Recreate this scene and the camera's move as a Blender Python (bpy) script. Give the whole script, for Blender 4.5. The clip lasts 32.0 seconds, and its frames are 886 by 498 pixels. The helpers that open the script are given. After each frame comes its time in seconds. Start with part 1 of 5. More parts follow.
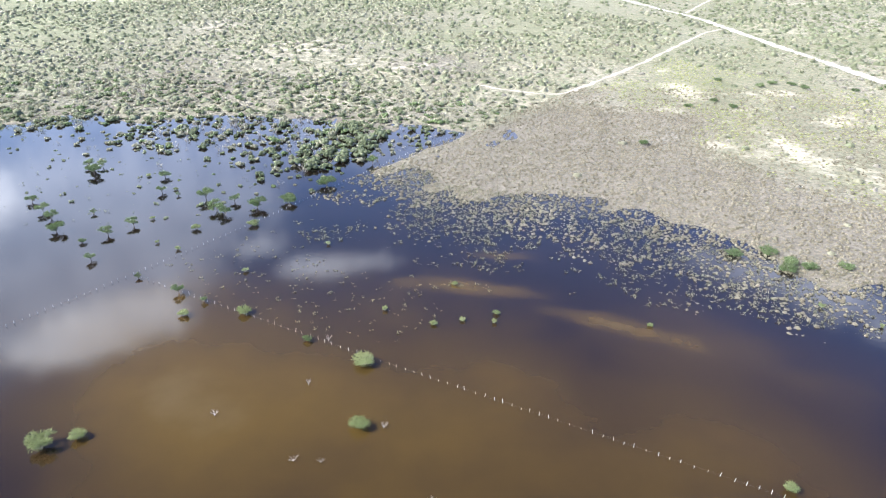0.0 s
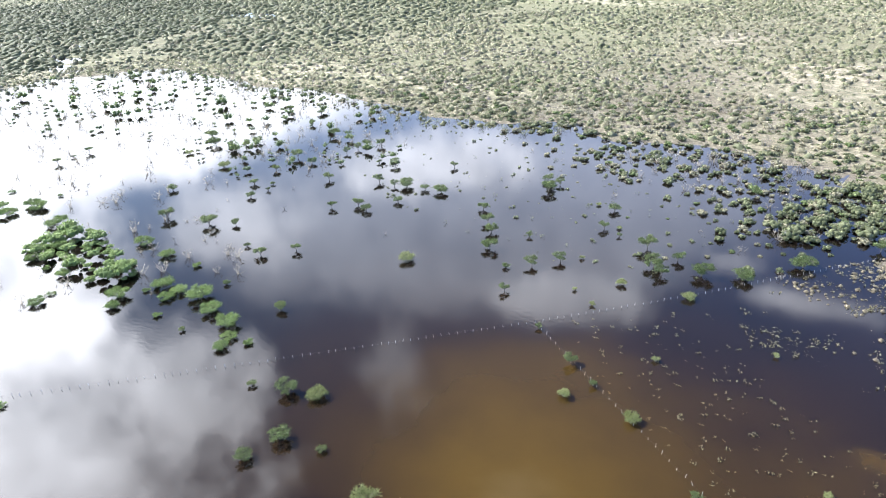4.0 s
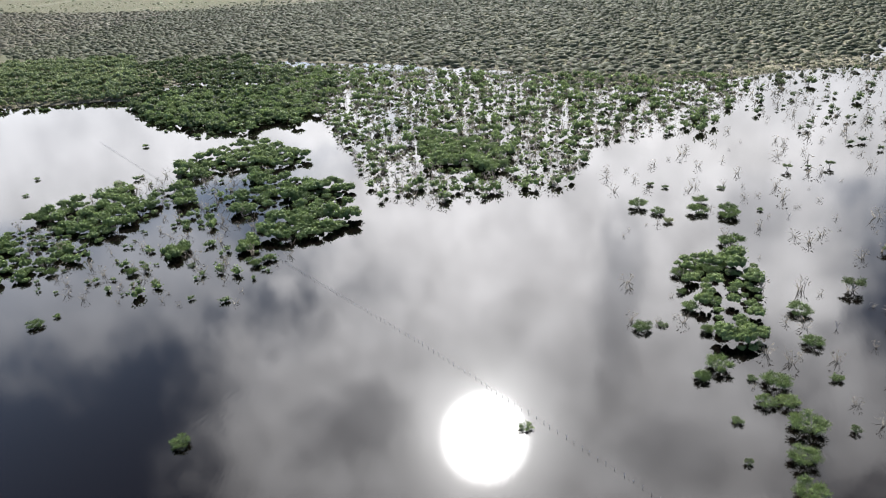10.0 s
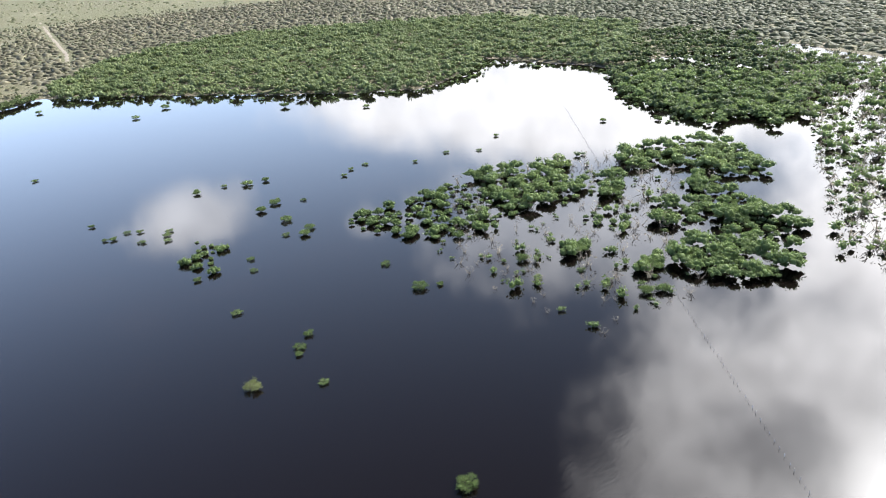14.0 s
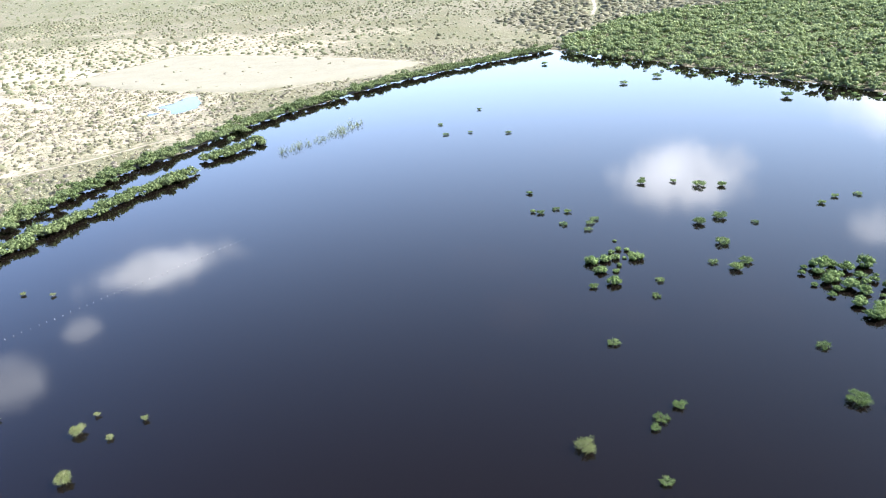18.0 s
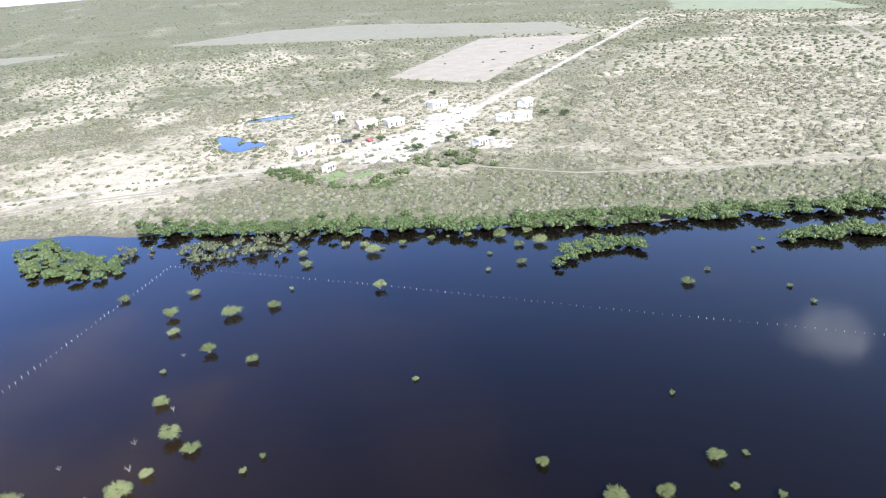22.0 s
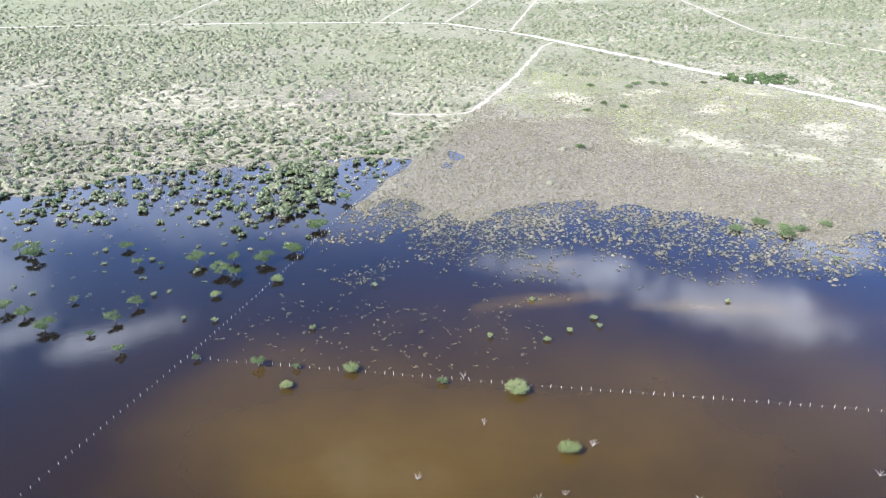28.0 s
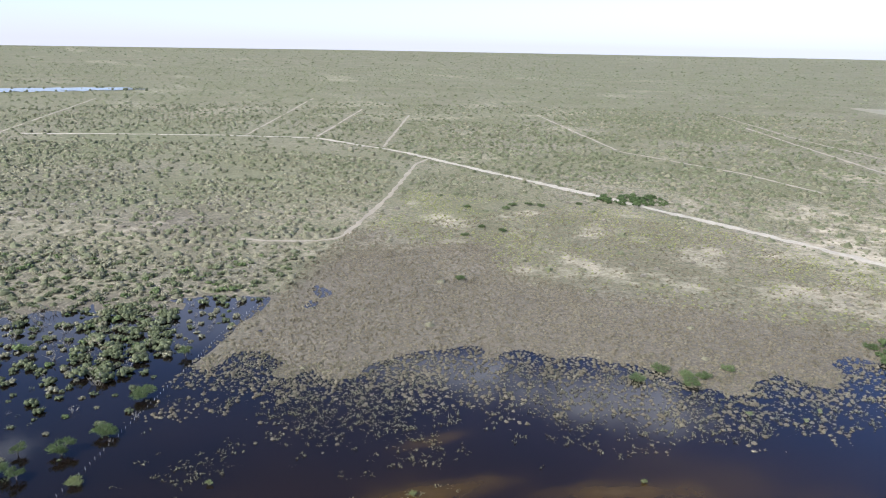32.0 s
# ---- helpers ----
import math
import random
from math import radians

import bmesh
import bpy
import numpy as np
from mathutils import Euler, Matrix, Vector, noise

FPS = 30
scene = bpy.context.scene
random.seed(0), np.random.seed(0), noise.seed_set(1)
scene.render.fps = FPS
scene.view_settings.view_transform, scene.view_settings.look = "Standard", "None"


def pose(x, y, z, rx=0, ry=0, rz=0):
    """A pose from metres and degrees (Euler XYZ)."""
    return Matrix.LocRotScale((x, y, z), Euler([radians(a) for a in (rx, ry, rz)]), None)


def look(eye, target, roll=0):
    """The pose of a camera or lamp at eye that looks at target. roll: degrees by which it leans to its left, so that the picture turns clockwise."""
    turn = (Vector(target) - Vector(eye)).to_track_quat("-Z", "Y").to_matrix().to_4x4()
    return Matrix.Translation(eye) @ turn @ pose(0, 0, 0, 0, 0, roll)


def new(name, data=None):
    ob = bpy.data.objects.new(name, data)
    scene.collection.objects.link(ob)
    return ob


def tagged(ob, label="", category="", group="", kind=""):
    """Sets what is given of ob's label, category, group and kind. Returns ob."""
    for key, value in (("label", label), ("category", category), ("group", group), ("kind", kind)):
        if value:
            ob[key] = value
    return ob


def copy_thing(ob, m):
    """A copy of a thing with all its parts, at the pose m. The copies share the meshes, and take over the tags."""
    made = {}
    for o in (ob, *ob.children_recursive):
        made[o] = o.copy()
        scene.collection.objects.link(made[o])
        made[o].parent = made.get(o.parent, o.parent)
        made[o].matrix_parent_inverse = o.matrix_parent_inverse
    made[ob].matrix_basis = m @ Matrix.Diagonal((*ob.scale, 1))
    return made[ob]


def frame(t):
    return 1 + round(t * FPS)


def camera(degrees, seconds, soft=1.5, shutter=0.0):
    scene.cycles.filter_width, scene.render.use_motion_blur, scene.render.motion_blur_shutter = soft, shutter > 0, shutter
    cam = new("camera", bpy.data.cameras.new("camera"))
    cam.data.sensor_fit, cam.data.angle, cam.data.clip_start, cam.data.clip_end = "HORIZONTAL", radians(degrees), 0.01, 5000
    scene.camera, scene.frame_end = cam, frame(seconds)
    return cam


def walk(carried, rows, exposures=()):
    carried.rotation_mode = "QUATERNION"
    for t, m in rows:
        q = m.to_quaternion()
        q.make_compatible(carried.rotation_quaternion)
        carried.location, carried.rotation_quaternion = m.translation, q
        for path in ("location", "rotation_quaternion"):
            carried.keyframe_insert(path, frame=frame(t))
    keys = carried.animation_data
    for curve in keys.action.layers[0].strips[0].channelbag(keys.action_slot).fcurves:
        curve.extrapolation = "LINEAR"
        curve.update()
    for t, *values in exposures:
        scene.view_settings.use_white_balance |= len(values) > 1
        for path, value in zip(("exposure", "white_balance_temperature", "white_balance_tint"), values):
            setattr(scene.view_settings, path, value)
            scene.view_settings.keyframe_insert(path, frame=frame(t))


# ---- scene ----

# camera: a drone on a wide circle at about 71 m
cam = camera(64.63, 32.0, soft=1.0)
PATH = [  # seconds, x, y, z, yaw, pitch, roll
    (0, 0.00, 0.00, 71.96, 0.00, -27.03, 0.38),
    (0.5, 0.03, 4.21, 71.64, 2.60, -26.96, 0.06),
    (1, 0.00, 8.52, 71.41, 8.29, -26.88, -0.39),
    (1.5, -0.08, 12.85, 71.22, 14.05, -26.77, -0.83),
    (2, -0.30, 17.05, 71.14, 19.67, -26.69, -1.26),
    (2.5, -0.64, 21.18, 71.10, 25.27, -26.56, -1.67),
    (3, -1.15, 25.24, 71.07, 30.81, -26.40, -2.04),
    (3.5, -2.12, 29.25, 71.02, 36.14, -26.22, -2.34),
    (5.5, -8.19, 44.45, 70.85, 57.41, -25.52, -3.68),
    (6, -10.21, 47.79, 70.93, 62.67, -25.37, -3.88),
    (6.5, -12.52, 50.75, 71.02, 67.80, -25.29, -3.99),
    (7, -15.12, 53.43, 71.09, 72.86, -25.19, -4.07),
    (7.5, -17.96, 55.84, 71.13, 77.93, -24.99, -4.04),
    (8, -20.97, 58.06, 71.16, 83.08, -24.91, -4.00),
    (8.5, -24.15, 60.04, 71.23, 88.30, -24.89, -4.03),
    (9, -27.52, 61.79, 71.24, 93.48, -24.87, -4.08),
    (9.5, -31.04, 63.28, 71.21, 98.70, -24.85, -4.08),
    (10, -34.70, 64.46, 71.08, 103.88, -24.76, -4.12),
    (10.5, -38.48, 65.26, 70.92, 108.94, -24.72, -4.16),
    (11, -42.37, 65.66, 70.78, 113.94, -24.63, -4.23),
    (11.5, -46.27, 65.73, 70.69, 119.05, -24.60, -4.28),
    (12, -50.17, 65.52, 70.65, 124.13, -24.58, -4.33),
    (12.5, -54.05, 64.95, 70.63, 129.05, -24.59, -4.33),
    (13, -57.91, 64.01, 70.64, 133.90, -24.62, -4.32),
    (13.5, -61.62, 62.78, 70.71, 138.85, -24.67, -4.35),
    (14, -65.12, 61.29, 70.83, 143.93, -24.68, -4.33),
    (14.5, -68.33, 59.36, 70.97, 148.98, -24.71, -4.32),
    (16.5, -79.66, 49.96, 71.58, 169.57, -24.83, -4.54),
    (17, -81.91, 47.06, 71.72, 174.73, -24.85, -4.57),
    (17.5, -83.72, 43.83, 71.81, 179.85, -24.92, -4.61),
    (18, -85.29, 40.45, 71.86, 184.95, -24.95, -4.61),
    (18.5, -86.55, 36.94, 71.84, 190.05, -24.83, -4.58),
    (19, -87.52, 33.36, 71.79, 195.10, -24.71, -4.56),
    (19.5, -88.20, 29.66, 71.80, 200.19, -24.66, -4.55),
    (19.8, -88.40, 27.49, 71.86, 204.00, -24.57, -4.61),
    (20, -88.53, 26.05, 71.90, 207.37, -24.52, -4.65),
    (20.5, -88.52, 22.33, 71.99, 218.72, -23.98, -4.77),
    (21, -88.02, 18.62, 71.99, 230.50, -23.39, -4.79),
    (21.5, -86.98, 15.07, 71.87, 242.34, -22.78, -4.74),
    (22, -85.42, 11.74, 71.63, 254.20, -22.22, -4.72),
    (22.5, -83.62, 8.68, 71.34, 265.48, -22.27, -4.66),
    (23, -81.36, 5.92, 71.01, 277.40, -22.42, -4.46),
    (23.5, -78.71, 3.76, 70.65, 289.22, -22.65, -4.19),
    (24, -75.80, 2.21, 70.26, 300.95, -22.92, -3.77),
    (24.5, -72.74, 1.34, 69.90, 312.52, -23.29, -3.32),
    (25, -69.67, 1.10, 69.64, 323.19, -23.75, -2.84),
    (25.5, -66.62, 1.47, 69.46, 333.46, -24.22, -2.41),
    (25.7, -65.43, 1.84, 69.45, 337.00, -24.38, -2.26),
    (25.9, -64.24, 2.20, 69.43, 340.05, -24.54, -2.12),
    (26, -63.64, 2.38, 69.43, 341.20, -24.62, -2.05),
    (26.1, -63.12, 2.70, 69.45, 341.35, -24.67, -2.01),
    (26.5, -61.04, 3.97, 69.54, 341.59, -24.91, -1.84),
    (27.5, -56.87, 8.92, 69.87, 341.50, -25.00, -1.46),
    (28.2, -53.96, 12.38, 70.10, 341.27, -24.30, -1.19),
    (28.5, -52.71, 13.86, 70.20, 341.21, -20.72, -1.08),
    (28.7, -52.02, 14.94, 70.17, 341.23, -17.90, -0.92),
    (28.9, -51.32, 16.02, 70.15, 341.24, -15.20, -0.77),
    (29, -50.98, 16.56, 70.13, 341.25, -14.80, -0.70),
    (29.5, -49.38, 19.52, 70.06, 341.24, -14.64, -0.35),
    (30, -47.82, 22.70, 70.10, 339.82, -15.01, -0.02),
    (30.5, -46.28, 26.10, 70.21, 337.27, -15.38, 0.28),
    (31, -44.79, 29.67, 70.34, 334.86, -15.70, 0.54),
    (31.5, -43.34, 33.32, 70.46, 332.93, -15.97, 0.82),
    (32, -41.91, 37.02, 70.59, 330.82, -16.26, 1.07),
]

walk(cam, [(t, pose(x, y, z, 90 + pitch, 0, yaw) @ pose(0, 0, 0, 0, 0, roll)) for t, x, y, z, yaw, pitch, roll in PATH],
     exposures=[(0, 2.95, 5700, 10), (3, 3.05, 5800, 10), (6, 2.0, 6250, 10), (9, 1.65, 6300, 10), (11, 1.75, 6300, 10), (13, 2.1, 6300, 10), (14.5, 2.35, 6300, 10),
                (16.5, 2.8, 6150, 10), (19, 2.85, 5950, 10), (21, 2.42, 5700, 10), (23, 2.22, 5600, 10), (26, 2.75, 5500, 10), (28.5, 2.85, 5600, 10),
                (29.0, 2.45, 5800, 10), (29.6, 1.84, 5800, 10), (32, 1.9, 5800, 10)])


# ---- light ----
SUN_AZ, SUN_EL = radians(-169.0), radians(40.0)      # seen from the origin, counter-clockwise from +x
world = bpy.data.worlds.new("sky")
scene.world = world
world.use_nodes = True


class Nodes:
    """Small helper to wire up a node tree."""

    def __init__(self, tree):
        self.tree = tree
        tree.nodes.clear()

    def add(self, kind, **values):
        n = self.tree.nodes.new(kind)
        for key, value in values.items():
            if key in n.inputs:
                self.set(n.inputs[key], value)
            else:
                setattr(n, key, value)
        return n

    def set(self, socket, value):
        if isinstance(value, bpy.types.NodeSocket):
            self.tree.links.new(value, socket)
        else:
            socket.default_value = value

    def math(self, op, a, b=0.0, c=0.0):
        n = self.tree.nodes.new("ShaderNodeMath")
        n.operation = op
        for i, v in enumerate((a, b, c)):
            self.set(n.inputs[i], v)
        return n.outputs[0]

    def noise(self, vector, scale, detail=4.0, rough=0.55):
        n = self.add("ShaderNodeTexNoise", Vector=vector, Scale=scale, Detail=detail, Roughness=rough)
        return n.outputs[0]

    def ramp(self, fac, *stops):
        n = self.tree.nodes.new("ShaderNodeValToRGB")
        self.set(n.inputs[0], fac)
        e = n.color_ramp.elements
        while len(e) < len(stops):
            e.new(0.5)
        for el, (at, col) in zip(e, stops):
            el.position = at
            el.color = (*col, 1) if not isinstance(col, float) else (col, col, col, 1)
        return n.outputs[0]

    def mix(self, fac, a, b):
        n = self.tree.nodes.new("ShaderNodeMix")
        n.data_type = "RGBA"
        self.set(n.inputs["Factor"], fac)
        for i, v in ((6, a), (7, b)):
            self.set(n.inputs[i], v if isinstance(v, bpy.types.NodeSocket) else (*v, 1))
        return n.outputs[2]


# cumulus clouds: bearing and height of the middle, half width and half height (degrees), thickness
CLOUDS_NORTH = [(100, 28, 6, 1.5, 0.4), (107, 26, 3.5, 1.5, 0.3), (121, 30, 8, 2.4, 0.3), (128, 24, 26, 9, 0.22), (137, 35, 4, 5.5, 0.25), (47, 27.5, 11, 2.6, 0.4), (40, 22, 6, 1.8, 0.4), (61, 26, 8, 1.6, 0.3),
                (28, 19.5, 4, 2, 0.35), (-60, 22.8, 6.5, 1.8, 0.6), (-48, 27.5, 3.4, 2.2, 0.28), (-54, 25.6, 1.8, 1.0, 0.3), (-105.5, 19.5, 5, 2.6, 0.6)]
CLOUDS_WEST = [(-173, 40, 28.5, 18, 0.82), (-177, 23, 26, 12, 0.9), (157, 34, 7, 8, 0.55), (150, 22, 9, 4, 0.3), (165, 13.5, 38, 6.0, 0.85), (-140, 13, 28, 5.5, 0.85), (-138, 23, 16, 7, 0.38), (75, 17, 70, 7, 0.15),
               (133, 19, 10, 3.5, 0.5), (-120, 22, 4, 1.4, 0.3)]
# rifts in the western cloud sheet
RIFTS = [(178, 28, 2.8, 10, 0.5), (-157, 38, 6.5, 4, 0.5), (168, 22, 3.5, 4, 0.25), (-160, 27, 4, 3, 0.2), (172, 40, 5, 4, 0.3)]


def make_sky():
    k = Nodes(world.node_tree)
    sky = k.add("ShaderNodeTexSky", sky_type="NISHITA", sun_disc=False, sun_elevation=SUN_EL,
                sun_rotation=radians(90) - SUN_AZ, altitude=100.0, air_density=1.0, dust_density=0.15, ozone_density=2.0)
    way = k.add("ShaderNodeTexCoord").outputs["Generated"]
    rag = k.math("ADD", k.math("MULTIPLY_ADD", k.noise(way, 6.0, 9.0, 0.68), 4.6, -2.3), k.math("MULTIPLY_ADD", k.noise(way, 18.0, 6.0, 0.6), 2.0, -1.0))
    fluff = k.noise(way, 14.0, 4.0, 0.6)

    def along(v):
        d = k.add("ShaderNodeVectorMath", operation="DOT_PRODUCT")
        k.set(d.inputs[0], way)
        d.inputs[1].default_value = v
        return d.outputs["Value"]

    def blot(az, el, wide, high, thick):
        """Cover by one ragged patch, 0 to its thickness."""
        a, e = radians(az), radians(el)
        u = k.math("DIVIDE", along((-math.sin(a), math.cos(a), 0)), math.sin(radians(wide)))
        v = k.math("DIVIDE", along((-math.cos(a) * math.sin(e), -math.sin(a) * math.sin(e), math.cos(e))), math.sin(radians(high)))
        r = k.math("SQRT", k.math("MULTIPLY_ADD", u, u, k.math("MULTIPLY", v, v)))
        front = k.math("GREATER_THAN", along((math.cos(a), math.sin(a), 0)), 0.0)
        n = k.tree.nodes.new("ShaderNodeMapRange")
        n.interpolation_type = "SMOOTHSTEP"
        for socket, value in zip(n.inputs, (k.math("MULTIPLY_ADD", rag, 0.15 if wide > 25 else 0.42, r), 0.62 if wide > 25 else 0.3, 1.05, thick, 0.0)):
            k.set(socket, value)
        return k.math("SUBTRACT", 1.0, k.math("MULTIPLY", n.outputs[0], front))

    clear, rift = 1.0, 1.0
    for c in CLOUDS_NORTH + CLOUDS_WEST:
        clear = k.math("MULTIPLY", clear, blot(*c))
    for c in RIFTS:
        rift = k.math("MULTIPLY", rift, blot(*c))
    cloud = k.math("MULTIPLY", k.math("SUBTRACT", 1.0, clear), rift)
    up = k.math("MAXIMUM", along((0, 0, 1)), 0.0)
    sunside = k.math("MAXIMUM", along((math.cos(SUN_AZ) * math.cos(SUN_EL), math.sin(SUN_AZ) * math.cos(SUN_EL), math.sin(SUN_EL))), 0.0)
    near = k.math("POWER", sunside, 6.0)
    light = k.math("MULTIPLY", k.math("MULTIPLY_ADD", near, 10.0, 9.5), k.math("MULTIPLY_ADD", fluff, 1.2, 0.4))
    # cloud low over the plain is seen through more air
    light = k.math("MULTIPLY", light, k.math("MINIMUM", k.math("MULTIPLY_ADD", up, 1.9, 0.12), 1.0))
    white = k.add("ShaderNodeCombineXYZ", X=light, Y=k.math("MULTIPLY", light, 0.97), Z=k.math("MULTIPLY", light, 0.96))
    # pale haze low over the plain, thicker towards the sun
    towards = k.math("MULTIPLY_ADD", along((math.cos(radians(-120)), math.sin(radians(-120)), 0)), -1.2, 3.3)
    low = k.math("POWER", k.math("SUBTRACT", 1.0, up), towards)
    deep = k.add("ShaderNodeVectorMath", operation="MULTIPLY")
    k.set(deep.inputs[0], sky.outputs[0])
    sunward = k.math("MULTIPLY_ADD", along((math.cos(radians(-125)), math.sin(radians(-125)), 0)), 0.75, 0.60)
    k.set(deep.inputs[1], k.mix(k.math("MULTIPLY_ADD", along((math.cos(radians(180)), math.sin(radians(180)), 0)), 0.55, 0.45), (0.37, 0.50, 0.76), (0.14, 0.155, 0.18)))
    dome = k.add("ShaderNodeVectorMath", operation="SCALE", Scale=k.math("MULTIPLY_ADD", up, -1.25, 1.32))
    k.set(dome.inputs[0], deep.outputs[0])
    col = k.mix(k.math("MULTIPLY", low, 0.96), dome.outputs[0], k.mix(sunward, (1.56, 1.5, 1.64), (3.9, 4.7, 5.7)))
    col = k.mix(cloud, col, white.outputs[0])
    # the sun burns through thin cloud with a bright aureole
    glow = k.tree.nodes.new("ShaderNodeMapRange")
    glow.interpolation_type = "SMOOTHSTEP"
    for socket, value in zip(glow.inputs, (sunside, math.cos(radians(3.9)), math.cos(radians(1.4)), 0.0, 140.0)):
        k.set(socket, value)
    halo = k.math("MULTIPLY_ADD", k.math("POWER", sunside, 260.0), 40.0, glow.outputs[0])
    ring = k.add("ShaderNodeCombineXYZ", X=halo, Y=k.math("MULTIPLY", halo, 0.97), Z=k.math("MULTIPLY", halo, 0.93))
    lit = k.add("ShaderNodeVectorMath", operation="ADD")
    k.set(lit.inputs[0], col)
    k.set(lit.inputs[1], ring.outputs[0])
    col = lit.outputs[0]
    bg = k.add("ShaderNodeBackground", Color=col, Strength=0.15)
    k.add("ShaderNodeOutputWorld", Surface=bg.outputs[0])


make_sky()
sun = new("sun", bpy.data.lights.new("sun", "SUN"))
sun.data.energy, sun.data.angle, sun.data.color = 2.2, radians(0.53), (1.0, 0.965, 0.90)
sun.matrix_world = look((0, 0, 0), (-math.cos(SUN_AZ) * math.cos(SUN_EL), -math.sin(SUN_AZ) * math.cos(SUN_EL), -math.sin(SUN_EL)))


# ---- materials ----
def material(name):
    m = bpy.data.materials.new(name)
    m.use_nodes = True
    k = Nodes(m.node_tree)
    out = k.add("ShaderNodeOutputMaterial")
    bsdf = k.add("ShaderNodeBsdfPrincipled")
    k.set(out.inputs[0], bsdf.outputs[0])
    return m, k, bsdf


def bump(k, bsdf, height, strength, distance):
    b = k.add("ShaderNodeBump", Height=height, Strength=strength, Distance=distance)
    k.set(bsdf.inputs["Normal"], b.outputs[0])


def where(k):
    return k.add("ShaderNodeNewGeometry").outputs["Position"]


def leaf_material(name, dark, mid, pale, rough=0.55):
    """Leaves that differ from plant to plant and from clump to clump."""
    m, k, b = material(name)
    g = k.add("ShaderNodeNewGeometry")
    big = k.noise(g.outputs["Position"], 0.09, 3.0)
    fine = k.noise(g.outputs["Position"], 1.7, 4.0, 0.7)
    wide = k.noise(g.outputs["Position"], 0.018, 3.0)
    tone = k.math("MULTIPLY_ADD", g.outputs["Random Per Island"], 0.28, k.math("MULTIPLY_ADD", big, 0.4, k.math("MULTIPLY_ADD", fine, 0.3, k.math("MULTIPLY_ADD", wide, 0.5, -0.15))))
    tone = k.math("ADD", tone, k.math("MULTIPLY_ADD", k.add("ShaderNodeObjectInfo").outputs["Random"], 0.24, -0.16))
    colour = k.ramp(tone, (0.2, dark), (0.5, mid), (0.85, pale))
    k.set(b.inputs["Base Color"], colour)
    b.inputs["Roughness"].default_value = rough
    b.inputs["Specular IOR Level"].default_value = 0.08
    thin = k.add("ShaderNodeBsdfTranslucent", Color=colour)
    both = k.add("ShaderNodeMixShader")
    both.inputs[0].default_value = 0.5
    bump(k, b, k.noise(g.outputs["Position"], 3.2, 4.0, 0.7), 0.5, 0.2)
    k.set(both.inputs[1], b.outputs[0])
    k.set(both.inputs[2], thin.outputs[0])
    k.set(m.node_tree.nodes["Material Output"].inputs[0], both.outputs[0])
    return m


def bark_material(name, dark, pale):
    m, k, b = material(name)
    p = where(k)
    k.set(b.inputs["Base Color"], k.ramp(k.noise(p, 9.0, 6.0), (0.3, dark), (0.7, pale)))
    b.inputs["Roughness"].default_value = 0.9
    bump(k, b, k.noise(p, 30.0), 0.6, 0.02)
    return m


LEAF_GREEN = leaf_material("leaf_green", (0.047, 0.074, 0.027), (0.094, 0.125, 0.049), (0.170, 0.202, 0.090))
LEAF_DARK = leaf_material("leaf_mangrove", (0.062, 0.093, 0.031), (0.117, 0.166, 0.056), (0.204, 0.260, 0.098))
LEAF_WOOD = leaf_material("leaf_wood", (0.070, 0.080, 0.040), (0.118, 0.126, 0.068), (0.180, 0.182, 0.105))
LEAF_WADING = leaf_material("leaf_wading", (0.070, 0.083, 0.040), (0.128, 0.140, 0.074), (0.205, 0.212, 0.125))
LEAF_GRASS = leaf_material("yellow_grass", (0.115, 0.128, 0.042), (0.20, 0.208, 0.076), (0.30, 0.292, 0.125))
LEAF_SCRUB = leaf_material("leaf_dusty", (0.086, 0.094, 0.051), (0.149, 0.154, 0.088), (0.229, 0.231, 0.142))
# yellow-green of the far wood, lightened and greyed to stand in for haze
LEAF_BRIGHT = leaf_material("leaf_bright", (0.110, 0.145, 0.058), (0.185, 0.225, 0.098), (0.28, 0.31, 0.15))
LEAF_OLIVE = leaf_material("leaf_olive", (0.118, 0.112, 0.070), (0.189, 0.177, 0.114), (0.281, 0.262, 0.177))
LEAF_GREY = leaf_material("leaf_grey", (0.149, 0.129, 0.100), (0.221, 0.196, 0.155), (0.302, 0.268, 0.217))
LEAF_DRY = leaf_material("dry_grass", (0.110, 0.094, 0.063), (0.175, 0.149, 0.101), (0.262, 0.226, 0.156))
BARK_PALE = bark_material("pale_bark", (0.16, 0.13, 0.10), (0.36, 0.31, 0.25))
LEAF_MAT = leaf_material("floating_weed", (0.082, 0.075, 0.044), (0.148, 0.136, 0.082), (0.234, 0.212, 0.129))
LEAF_PALE = leaf_material("leaf_silver", (0.11, 0.132, 0.050), (0.20, 0.225, 0.092), (0.34, 0.35, 0.17))
BARK = bark_material("bark", (0.07, 0.055, 0.045), (0.20, 0.17, 0.14))
BARK_DEAD = bark_material("bleached_wood", (0.15, 0.125, 0.11), (0.36, 0.315, 0.28))
WIRE = bark_material("rusty_wire", (0.05, 0.045, 0.04), (0.12, 0.10, 0.09))
POST_WOOD = bark_material("post_wood", (0.256, 0.240, 0.216), (0.480, 0.464, 0.432))


